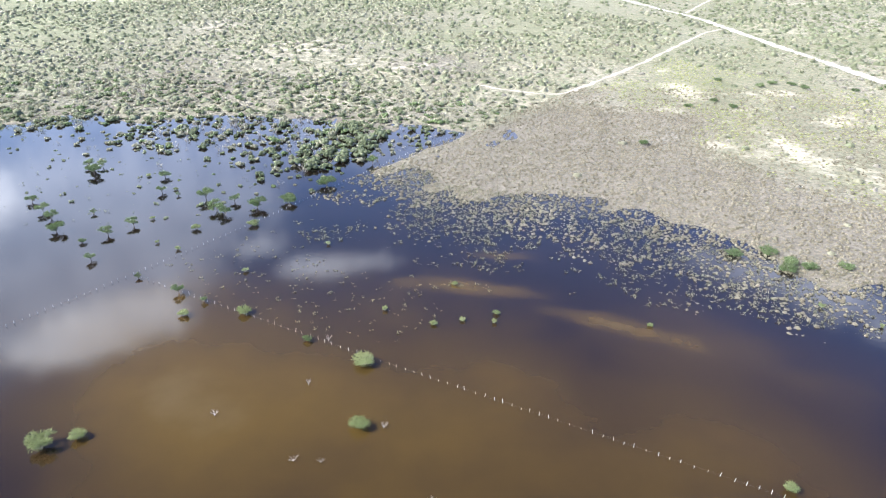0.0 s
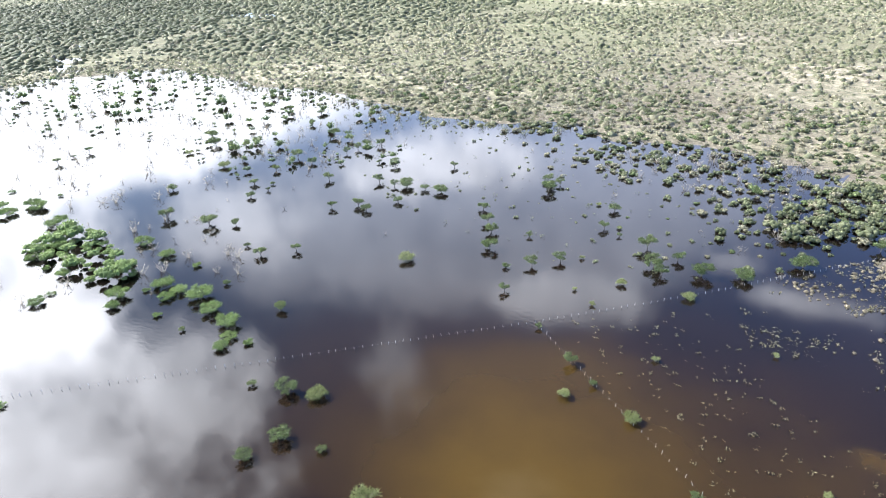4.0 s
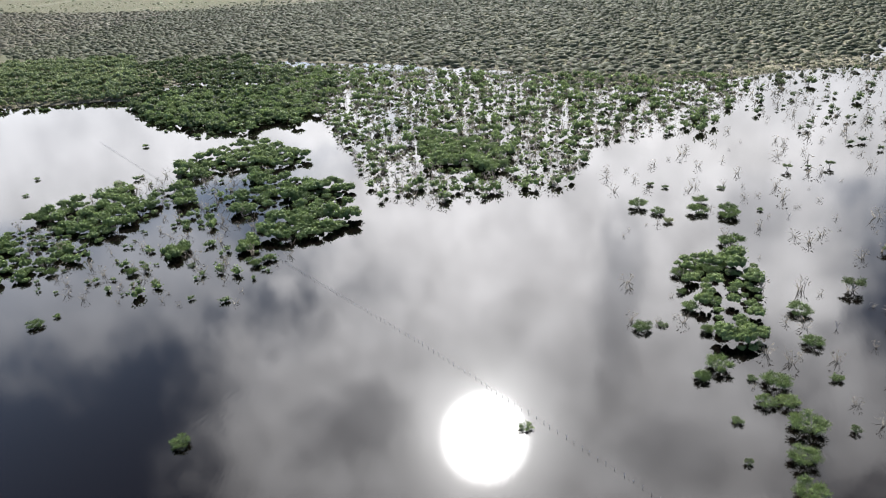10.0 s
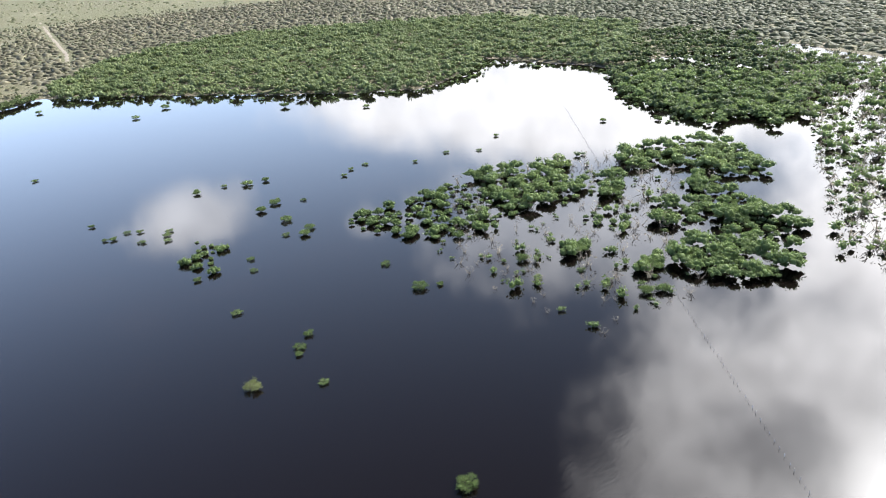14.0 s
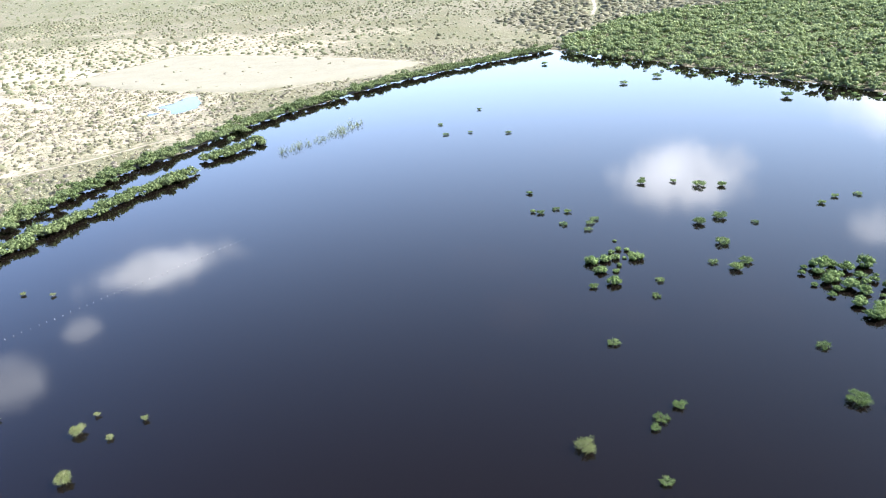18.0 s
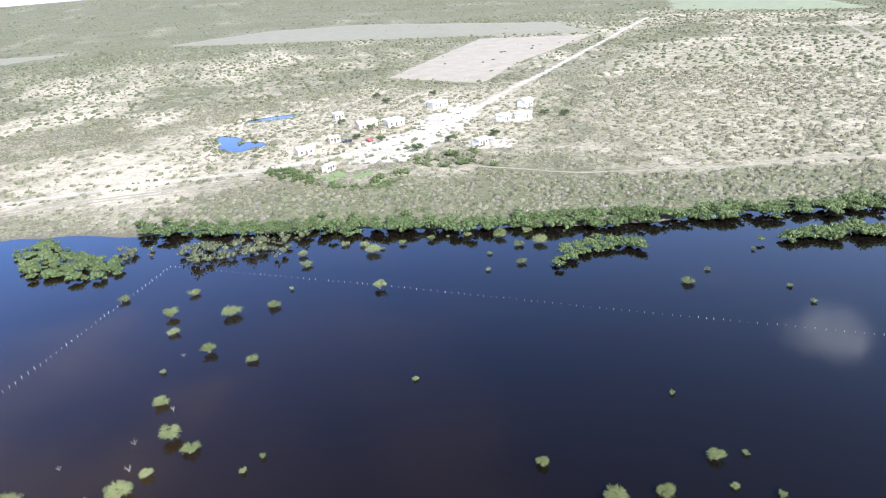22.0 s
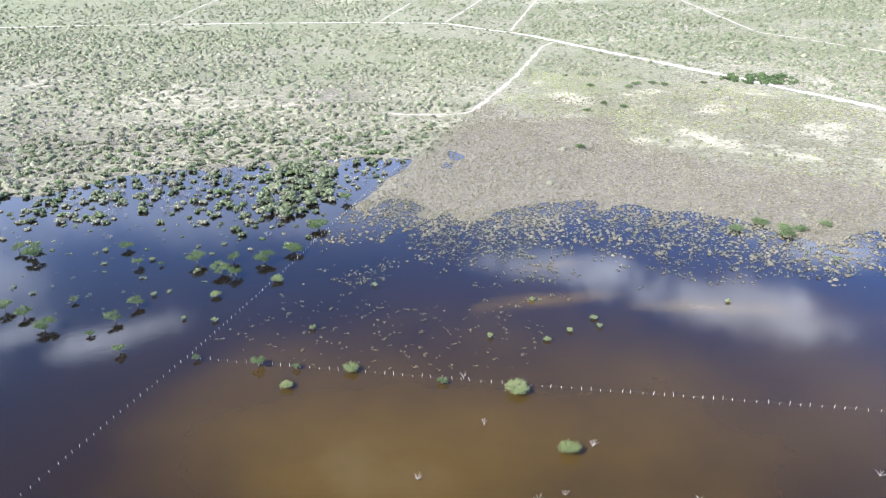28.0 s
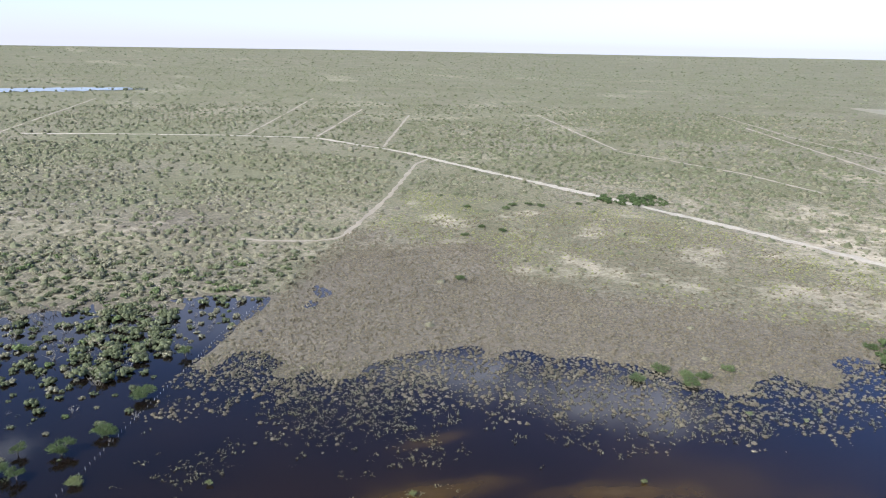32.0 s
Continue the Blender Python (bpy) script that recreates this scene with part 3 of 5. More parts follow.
GOLD = (1 + 5 ** 0.5) / 2
ICO = np.array([(-1, GOLD, 0), (1, GOLD, 0), (-1, -GOLD, 0), (1, -GOLD, 0), (0, -1, GOLD), (0, 1, GOLD), (0, -1, -GOLD), (0, 1, -GOLD),
                (GOLD, 0, -1), (GOLD, 0, 1), (-GOLD, 0, -1), (-GOLD, 0, 1)]) / math.hypot(1, GOLD)
ICO_FACES = np.array([(0, 11, 5), (0, 5, 1), (0, 1, 7), (0, 7, 10), (0, 10, 11), (1, 5, 9), (5, 11, 4), (11, 10, 2), (10, 7, 6), (7, 1, 8),
                      (3, 9, 4), (3, 4, 2), (3, 2, 6), (3, 6, 8), (3, 8, 9), (4, 9, 5), (2, 4, 11), (6, 2, 10), (8, 6, 7), (9, 8, 1)])


def cores(rng, lobes, flat, fill=0.66):
    """Knobbly inner bodies of the lobes, so that crowns close."""
    vs = [np.array(l[:3]) + ICO * l[3] * fill * rng.uniform(0.65, 1.2, (12, 1)) * np.array([1, 1, flat]) for l in lobes]
    fs = [ICO_FACES + 12 * n for n in range(len(lobes))]
    return np.concatenate(vs), np.concatenate(fs)


def bush_template(seed, leaves, size, lobes=4, spread=0.45, flat=0.8, solid=False):
    rng = np.random.default_rng(seed)
    ls = [(rng.normal() * spread, rng.normal() * spread, 0.35 + 0.25 * rng.random(), 0.5 + 0.25 * rng.random()) for _ in range(lobes)]
    v, f = leaf_cloud(rng, ls, leaves, size, flat)
    if solid:
        cv, cf = cores(rng, ls, flat)
        v, f = np.concatenate([v, cv]), np.concatenate([f, cf + len(v)])
    return v, f


def jittered(poly, step, seed, keep=1.0, grow=0.0):
    """Uneven places on the plan within a polygon."""
    rng = np.random.default_rng(seed)
    poly = np.asarray(poly, float)
    lo, hi = poly.min(0) - grow, poly.max(0) + grow
    gx, gy = np.meshgrid(np.arange(lo[0], hi[0], step), np.arange(lo[1], hi[1], step))
    x, y = gx.ravel() + rng.uniform(-0.5, 0.5, gx.size) * step, gy.ravel() + rng.uniform(-0.5, 0.5, gx.size) * step
    ok = (inside(poly, x, y) > -grow) & (rng.random(x.size) < keep)
    return x[ok], y[ok], rng


def part(name, verts, faces, mat, parent, label="", smooth=False):
    """One mesh object under a thing or under a part."""
    ob = mesh_object(name, verts, faces, mat, smooth)
    ob.parent = parent
    if label:
        ob["label"] = label
    return ob


def tube(points, radii, sides=6):
    """A tapered tube along points."""
    points, vs, fs = [Vector(p) for p in points], [], []
    for n, p in enumerate(points):
        d = (points[min(n + 1, len(points) - 1)] - points[max(n - 1, 0)]).normalized()
        a = d.orthogonal().normalized()
        b = d.cross(a)
        for s in range(sides):
            w_ = 2 * math.pi * s / sides
            vs.append(p + (a * math.cos(w_) + b * math.sin(w_)) * radii[n])
    for n in range(len(points) - 1):
        for s in range(sides):
            t = (s + 1) % sides
            fs.append((n * sides + s, n * sides + t, (n + 1) * sides + t, (n + 1) * sides + s))
    return [tuple(v) for v in vs], fs


def merged(pieces):
    vs, fs = [], []
    for v, f in pieces:
        fs += [tuple(i + len(vs) for i in face) for face in f]
        vs += list(v)
    return vs, fs


def limbs(rng, height, spread, count, stem=0.3, thick=0.08):
    """Trunk and forked limbs. Returns trunk, limbs and the limb ends."""
    trunk = tube([(0, 0, -0.8), (0.03, 0.02, 0), (0.05 * rng.normal(), 0.05 * rng.normal(), height * stem)], (thick * 1.3, thick * 1.1, thick), 7)
    out, ends = [], []
    for n in range(count):
        a = 2 * math.pi * (n + rng.uniform(-0.3, 0.3)) / count
        r, h = spread * rng.uniform(0.55, 1.0), height * rng.uniform(0.6, 0.95)
        mid = (r * 0.45 * math.cos(a), r * 0.45 * math.sin(a), height * stem + (h - height * stem) * 0.6)
        end = (r * math.cos(a + 0.2), r * math.sin(a + 0.2), h)
        out.append(tube([(0, 0, height * stem * 0.85), mid, end], (thick * 0.7, thick * 0.45, thick * 0.14), 5))
        ends.append(end)
        for _ in range(2):
            b = a + rng.uniform(-0.8, 0.8)
            e2 = (mid[0] + r * 0.5 * math.cos(b), mid[1] + r * 0.5 * math.sin(b), mid[2] + height * rng.uniform(0.1, 0.35))
            out.append(tube([mid, tuple((p + q) / 2 + 0.05 * rng.normal() for p, q in zip(mid, e2)), e2], (thick * 0.4, thick * 0.25, thick * 0.1), 4))
            ends.append(e2)
    return trunk, out, ends


def make_tree(name, seed, height, spread, leaves, size, leaf_mat, bark, label, category, count=6, lobe=0.42, stem=0.3, group="", low=0.8, sink=0.0):
    """A tree at the origin: trunk, limbs and a ragged crown of leaf clumps."""
    rng = np.random.default_rng(seed)
    top = new(name)
    trunk, branch, ends = limbs(rng, height, spread, count, stem, 0.08 if leaves else 0.04)
    trunk, branch = [([(x, y, z - sink) for x, y, z in trunk[0]], trunk[1])][0], [([(x, y, z - sink) for x, y, z in v], f) for v, f in branch]
    ends = [(x, y, z - sink) for x, y, z in ends]
    t = part("trunk", *trunk, bark, top, smooth=True)
    for n in range(0, len(branch), 3):
        part("limb", *merged(branch[n:n + 3]), bark, t, smooth=True)
    if leaves:
        lobes = [(x * 0.92, y * 0.92, z * low + (1 - low) * 0.4 * height - 0.15 * spread, lobe * spread * rng.uniform(0.6, 1.15)) for x, y, z in ends]
        lobes.append((0, 0, height * 0.68 - sink, lobe * spread * 1.2))
        pale = leaf_mat == LEAF_PALE
        v, f = leaf_cloud(rng, lobes, int(leaves * 2.3), size * (0.85 if pale else 0.72), 0.85 if pale else 0.65, 0.16 if pale else 0.23, 0.3, 1.5)
        cv, cf = cores(rng, lobes, 0.8 if pale else 0.55, 0.30 if pale else 0.42)
        part("crown", np.concatenate([v, cv]), np.concatenate([f, cf + len(v)]), leaf_mat, top)
    return tagged(top, label, category, group)


def plant_all(kind, spots, seed, sizes=(0.85, 1.15)):
    """The first of a few forms goes to the first spot, copies to the rest."""
    rng = np.random.default_rng(seed)
    used = set()
    for n, (x, y) in enumerate(spots):
        k = int(rng.integers(0, len(kind)))
        s = rng.uniform(*sizes)
        z = min(float(ground_z(x, y)), 0.0) * 0.0 + max(float(ground_z(x, y)), 0.0)
        m = pose(x, y, z, 0, 0, rng.uniform(0, 360)) @ Matrix.Scale(s, 4)
        if k in used:
            o = copy_thing(kind[k], m)
            o.scale = (s, s, s)
        else:
            kind[k].matrix_basis = m
            used.add(k)
    for k in range(len(kind)):
        if k not in used:
            for o in (*kind[k].children_recursive, kind[k]):
                bpy.data.objects.remove(o)


# trees that stand alone in the water, by kind and size
SILVERL = [(-13.3, 97.6), (-12.6, 81.8), (-80.6, 88.2), (-57.8, 76.8), (12.8, 55.5), (16.6, 55), (12, 38.7), (24, 31.5), (-16.6, 52.1), (73.8, 33.5), (52.4, 25.1), (68.3, 20.1), (66.6, -14.7), (90, -18), (84, -53), (75, -61), (-17.2, -29.6), (-102.3, 133.1), (-194, 147)]
GREENL = [(-91.1, 148.5), (-62, 169), (-47.4, 163.6), (-40, 167), (-100, 160), (-99, 186), (-21, 196), (-32, 179), (-134, 167), (-123, 169), (-167, 190), (-149, 178), (-189, 189), (-181, 166), (-217, 159), (-227, 164), (-85.5, 86.1), (-158, 118), (-171, 114), (-57, 161.4)]
MANGL = [(-162, -291), (-176, -39), (-201, -241), (-181, -22), (-219, -84), (-212, -58), (-214, 74), (-218, 90), (-212, 96), (-140.6, 84.9), (-177, 88), (-137, 93), (-125.8, 95.1), (-118.8, 93.2), (-112, 92.3), (-211, 89), (-208, 96), (-192, 94), (-161, 102)]
SILVERM = [(-96.8, -41.5), (-49.1, 112.5), (-53.5, 79), (-37.9, 113.4), (-45.6, 153), (-58.8, 150.6), (8.3, 42.5), (15.3, 34.9), (35.9, 33.7), (19.1, 28.1), (88.7, 45.2), (64.7, 32.7), (84.2, 28.5), (44.9, 16.6), (47.3, 69.8), (99, -12), (92, -27), (91, -35), (89, -45), (76, -55), (65, -51), (68.1, 10.3), (89, 0), (97, 0), (96, -17), (84, -61), (-6.4, -23.5), (-15.1, -47.8), (37, -80), (-18.9, -36.7), (-216, 148), (-204, 81)]
GREENM = [(-78.2, 146.9), (-76.6, 134.5), (-74.3, 152.2), (-106, 166), (-96, 156), (-103, 192), (-99, 192), (-54, 167), (-54.1, 158.9), (-53, 213), (-75, 173), (-127, 121.4), (-131.9, 114.9), (-108.1, 102.3), (-189, 126), (-152, 122), (-177, 154), (-173, 143), (-165, 136), (-173, 165), (-157, 158), (-140, 144), (-135, 149), (-131, 148), (-143, 165), (-137, 165), (-128, 157), (-128, 168), (-171, 178), (-171, 183), (-172, 188), (-207, 194), (-231, 203), (-216, 206), (-205, 163), (-207, 169), (-245, 117), (-248, 129), (-52.9, 120.9), (-78, 184)]
GREENM_B = [(-100, 189), (-133, 187), (-77.4, 78.1), (-78.1, 72.1)]
MANGM = [(-142, -148), (-148, -147), (-141, -125), (-137, -110), (-145, -281), (-114, -338), (-135, -122), (-136, -97), (-140, -51), (-127, -152), (-109.9, 1.5), (-175, -14), (-172, -16), (-165, -45), (-163, -66), (-225, -208), (-269, -110), (-282, -95), (-215, -236), (-139, -100), (-152, 72.9), (-152.4, 84.3), (-160.5, 82.1), (-175, 81), (-137.2, 81.7), (-210, 79), (-176, 84), (-131.6, 90.6), (-131.7, 93.8), (-107.7, 89.7), (-105.9, 86.8), (-149.9, 101.5)]
GREENS = [(-46.8, 117.6), (-63.3, 126.8), (-24.3, 104.4), (-117.4, 85.8), (-138.5, 115.8), (-126.4, 101.8), (-92, 83.5), (-165, 142), (-168, 146), (-189, 168), (-155, 177), (-211, 161), (-225, 172), (-247, 123), (-82.5, 143), (-87, 159), (-70, 171), (-70.4, 80.3)]
SILVERS = [(-59.5, 139.9), (-65.3, 143.1), (-71.2, 156.1), (-41.8, 130), (-11.1, 115), (3.7, 111.5), (9.7, 110.8), (10.3, 113.9), (-1.7, 110), (2.4, 125), (38.7, 110), (74, 117), (-26.2, 143), (-72, 175), (-83, 185), (8.3, 51.6), (32.4, 64.9), (47.8, 34.1), (10.1, 20.2), (12.6, 17), (-8.5, 63.4), (88, 111), (82, 110), (93, 79), (98, 77), (91, -40), (74, -46), (64.4, -41.9), (75.9, 5.4), (91, -21), (79, -70), (76, 34.4), (-16, -52.3), (-25.1, -50.9), (-21.3, -46.3), (1.6, -51.6), (18, -97), (46, -105), (26, -98), (24.3, -11.9)]
SILVERS_B = [(41, -88)]
MANGS = [(-109.5, -47.7), (-95, -134), (-97, -133), (-101, -135), (-104, -133), (-102, -125), (-108, -121), (-110, -127), (-128, -155), (-136, -152), (-132, -100), (-119, -93), (-117, -86), (-91, -212), (-95, -148), (-105.8, -69.5), (-112.7, -50.8), (-105, -91), (-65, -228), (-77, -215), (-68, -214), (-80, -249), (-107.9, -45.6), (-144, -49), (-168, -131), (-173, -135), (-179, -136), (-148, -121), (-192, -125), (-205, -125), (-214, -118), (-230, -127), (-109, -125), (-107.1, -34.6), (-161, -36), (-141, -66), (-170, -32), (-153.6, 76.7), (-167, 81), (-231, 78), (-229, 82)]
MANGS_B = [(-137.9, 89.6), (-126.4, 85.6), (-229, 97), (-213, 104), (-121.1, 54.4), (-103.1, 90.8), (-139.4, 102.8)]
DEAD = [(-21.8, 91.7), (-34.9, 84.1), (-17.1, 74.4), (-8.7, 81.6), (25.1, 62.5), (22.7, 48.9), (24.9, 37.5), (32.5, 31.5), (17.6, 37.7), (52.9, 30.3), (-1.3, 67.1), (-21, 74.6), (12.4, 43.8), (-20.4, 104.4), (-150, 136), (-156, 107), (-160, 147), (-147, 113), (-233, 159), (-286, 163), (-209, 110), (-270, 145), (-283, 179), (-116, 140), (-134.6, 109.2), (-253, 88), (-265, 104), (-227, 142), (-181, 134)]


def grove(name, forms, leaf, bark, label, category, group, spots, seed, sizes=(0.85, 1.15)):
    made = [make_tree(name, seed * 10 + n, h, r, leaves, size, leaf, bark, label, category, group=group, stem=stem, count=c, low=0.62 if leaf == LEAF_PALE else 0.75, sink=h * (0.36 if leaf == LEAF_PALE else 0.32 if leaf == LEAF_DARK else 0.22) * (leaves > 0))
            for n, (h, r, leaves, size, stem, c) in enumerate(forms)]
    plant_all(made, spots, seed, sizes)


grove("flooded_tree", [(3.0, 1.7, 420, 0.24, 0.25, 7), (2.7, 1.9, 440, 0.25, 0.2, 8), (3.3, 1.6, 400, 0.24, 0.3, 6)], LEAF_PALE, BARK_PALE,
      "rounded silvery-green thorn tree standing in flood water", "tree", "flooded trees", SILVERL, 11)
grove("flooded_tree", [(2.1, 1.2, 260, 0.21, 0.2, 6), (1.9, 1.3, 260, 0.21, 0.15, 7)], LEAF_PALE, BARK_PALE,
      "small silvery-green thorn tree standing in flood water", "tree", "flooded trees", SILVERM, 12)
grove("drowned_shrub", [(1.1, 0.65, 110, 0.17, 0.1, 5), (1.3, 0.55, 90, 0.17, 0.1, 5)], LEAF_PALE, BARK_PALE,
      "low silvery shrub half drowned in flood water", "shrub", "drowned shrubs", SILVERS + SILVERS_B, 13)
grove("flooded_tree", [(3.2, 1.9, 420, 0.25, 0.35, 7), (3.0, 2.1, 440, 0.26, 0.3, 7), (3.5, 1.8, 420, 0.25, 0.4, 6)], LEAF_GREEN, BARK,
      "umbrella-shaped fresh green tree on forked trunks in water", "tree", "flooded trees", GREENL, 14)
grove("flooded_tree", [(2.5, 1.4, 280, 0.22, 0.35, 6), (2.3, 1.5, 280, 0.23, 0.3, 6), (2.7, 1.3, 260, 0.22, 0.4, 5)], LEAF_GREEN, BARK,
      "small umbrella-shaped green tree standing in water", "tree", "flooded trees", GREENM + GREENM_B, 15)
grove("drowned_shrub", [(1.3, 0.8, 130, 0.18, 0.15, 5), (1.5, 0.7, 120, 0.18, 0.2, 5)], LEAF_GREEN, BARK,
      "low green shrub standing in flood water", "shrub", "drowned shrubs", GREENS, 16)
grove("mangrove_tree", [(3.2, 2.1, 520, 0.26, 0.2, 8), (2.9, 2.3, 540, 0.27, 0.15, 8)], LEAF_DARK, BARK,
      "dense dark green mangrove tree in still water", "tree", "mangroves", MANGL, 17)
grove("mangrove_tree", [(2.2, 1.5, 330, 0.23, 0.15, 7), (2.0, 1.6, 330, 0.23, 0.15, 7)], LEAF_DARK, BARK,
      "small dense dark green mangrove in still water", "tree", "mangroves", MANGM, 18)
grove("mangrove_shrub", [(1.2, 1.0, 150, 0.19, 0.1, 6), (1.0, 1.1, 150, 0.19, 0.1, 6)], LEAF_DARK, BARK,
      "low spreading dark green mangrove shrub in water", "shrub", "mangroves", MANGS + MANGS_B, 19)
grove("dead_tree", [(1.2, 0.9, 0, 0.2, 0.1, 7), (0.9, 1.1, 0, 0.2, 0.05, 6), (1.5, 0.7, 0, 0.2, 0.2, 6)], LEAF_GREY, BARK_DEAD,
      "bleached bare dead shrub sticking out of the water", "dead tree", "dead shrubs", DEAD, 20)


# ---- woods and scrub ----
def crown_template(seed, leaves, size, lobes):
    """A closed rounded crown: swelling lobes with a fine skin of leaf clumps."""
    rng = np.random.default_rng(seed)
    ls = [(0, 0, 0.42, 0.52)]
    for n in range(lobes):
        a = 2 * np.pi * (n + rng.uniform(-0.3, 0.3)) / lobes
        r = rng.uniform(0.38, 0.72)
        ls.append((r * math.cos(a), r * math.sin(a), 0.46 - 0.42 * r + 0.16 * rng.random(), 0.34 + 0.14 * rng.random()))
    v, f = leaf_cloud(rng, ls, leaves, size, 0.85)
    cv, cf = cores(rng, ls, 0.85, 0.76)
    return np.concatenate([v, cv]), np.concatenate([f, cf + len(v)])


def twig_template(seed, twigs, leaves):
    """A half-bare shrub: forked thin twigs fanning up from one foot, with a few leaves."""
    rng = np.random.default_rng(seed)
    vs = []
    for _ in range(twigs):
        a, lean = rng.uniform(0, 2 * np.pi), rng.uniform(0.15, 1.0)
        d = np.array([math.cos(a) * lean, math.sin(a) * lean, rng.uniform(0.6, 1.3)])
        foot = np.array([*(rng.normal(size=2) * 0.12), -0.2])
        side = np.cross(d, rng.normal(size=3))
        side *= 0.045 / np.linalg.norm(side)
        vs += [foot - side, foot + side, foot + d]
        mid = foot + d * rng.uniform(0.4, 0.7)
        e = d * 0.4 + rng.normal(size=3) * 0.3
        vs += [mid - side * 0.7, mid + side * 0.7, mid + e]
    v, f = np.array(vs), np.arange(len(vs)).reshape(-1, 3)
    lv, lf = leaf_cloud(rng, [(0, 0, 0.75, 0.7)], leaves, 0.13, 0.7, 0.4)
    return np.concatenate([v, lv]), np.concatenate([f, lf + len(v)])


WOOD_FORMS = [crown_template(s, 22, 0.15, 4) for s in (31, 32, 33, 34)]
TREE_FORMS = [crown_template(s, 60, 0.125, 6) for s in (1, 2, 3, 4)]
NEAR_FORMS = [crown_template(s, 150, 0.078, 8) for s in (21, 22, 23, 24)]
SOFT_FORMS = [crown_template(s, 30, 0.11, 5) for s in (35, 36, 37, 38)]
OPEN_FORMS = [bush_template(s, 48, 0.15, 3, 0.34, 0.9, solid=True) for s in (25, 26, 27)]
THIN_FORMS = [twig_template(s, 11, 14) for s in (5, 6, 7, 8)]


# belt of mangroves on the east bank, and the bars in front of it
def belt(name, line, width, step, radius, mat, label, seed, lift=1.0):
    pts = np.array(line, float)
    s = np.r_[0, np.cumsum(np.hypot(*np.diff(pts, axis=0).T))]
    rng = np.random.default_rng(seed)
    n = int(s[-1] * width / step ** 2)
    t = rng.uniform(0, s[-1], n)
    x, y = np.interp(t, s, pts[:, 0]) + rng.normal(0, width / 3, n), np.interp(t, s, pts[:, 1]) + rng.normal(0, width / 3, n)
    z = np.maximum(ground_z(x, y), 0) + lift * rng.uniform(0.4, 1.3, n)
    return scatter(name, TREE_FORMS, np.stack([x, y, z, radius * rng.uniform(0.55, 1.25, n)], -1), mat, label, "mangrove belt")


def wood(name, poly, step, radius, mat, label, seed, forms=TREE_FORMS, keep=1.0, lift=0.5, grow=0.0):
    x, y, rng = jittered(poly, step, seed, keep, grow)
    size = radius * (0.45 + 1.15 * rng.random(x.size) ** 1.7)
    z = np.maximum(ground_z(x, y), 0) + lift * rng.uniform(0.3, 1.0, x.size) * size / radius
    return scatter(name, forms, np.stack([x, y, z, size], -1), mat, label, "mangrove wood")


wood("mangrove_wood", [(-134, -361), (-168, -330), (-195, -293), (-214, -273), (-241, -234), (-265, -221), (-300, -230), (-331, -257), (-347, -233),
                       (-357, -179), (-472, -260), (-455, -390), (-364, -470), (-276, -514), (-195, -480), (-136, -406)], 3.7, 2.6, LEAF_BRIGHT,
     "dense bright green mangrove wood along the far shore", 31, WOOD_FORMS, lift=1.6, grow=6)
wood("mangrove_wood", [(-352, -175), (-310, -137), (-289, -87), (-318, -58), (-401, -80), (-470, -180), (-440, -240)], 3.8, 2.5, LEAF_GREEN,
     "green mangrove wood at the water's edge", 32, WOOD_FORMS, keep=0.66, lift=1.0, grow=3)
for seed, poly in enumerate(([(-193, -98), (-207, -97), (-214, -83), (-215, -73), (-210, -62), (-198, -63), (-186, -66), (-188, -82)],
                             [(-236, -79), (-255, -79), (-271, -70), (-273, -59), (-261, -40), (-254, -34), (-245, -35), (-246, -48), (-240, -59), (-232, -68)],
                             [(-196, -27), (-206, -22), (-216, -12), (-209, -2), (-200, 1), (-190, -3), (-184, -14), (-188, -22)],
                             [(-235, -50), (-241, -44), (-229, -26), (-231, -16), (-221, -8), (-213, -12), (-211, -25), (-222, -40)],
                             [(-212, -46), (-221, -39), (-209, -27), (-200, -33), (-204, -39)],
                             [(-219, -70), (-225, -66), (-208, -51), (-205, -57)],
                             [(-287, -4), (-270, 35), (-240, 36), (-248, 6)],
                             [(-181, 80), (-186, 93), (-179, 98), (-166, 96), (-146, 94), (-142, 88), (-163, 84)],
                             [(-326, -151), (-357, -157), (-372, -81), (-323, -63), (-297, -58), (-306, -74), (-285, -74), (-287, -85), (-298, -107), (-299, -124)])):
    wood("mangrove_thicket", poly, 2.7, 1.9, LEAF_DARK, "closed green mangrove thicket rising from the water", 40 + seed, NEAR_FORMS if seed < 8 else TREE_FORMS, lift=1.3, keep=0.92)
for seed, poly in enumerate(([(-147, -94), (-152, -102), (-166, -96), (-184, -98), (-191, -87), (-188, -67), (-178, -63), (-166, -66), (-156, -70), (-150, -82)],
                             [(-221, -95), (-228, -89), (-221, -81), (-215, -88)], [(-178, -50), (-184, -45), (-178, -36), (-172, -38), (-173, -44)],
                             [(-196, -55), (-206, -50), (-198, -40), (-189, -47)], [(-182, -28), (-189, -26), (-185, -19), (-176, -12), (-176, -19)])):
    wood("mangrove_thicket", poly, 3.3, 1.6, LEAF_DARK, "loose green mangrove clumps in water", 340 + seed, NEAR_FORMS, keep=0.86, lift=0.4)
wood("mangrove_thicket", [(-104, -102), (-110, -112), (-117, -116), (-117, -106), (-112, -92), (-109, -91), (-106, -99)], 3.0, 1.4, LEAF_DARK,
     "low green mangrove islet in the lake", 51, NEAR_FORMS, keep=0.7, lift=0.0)
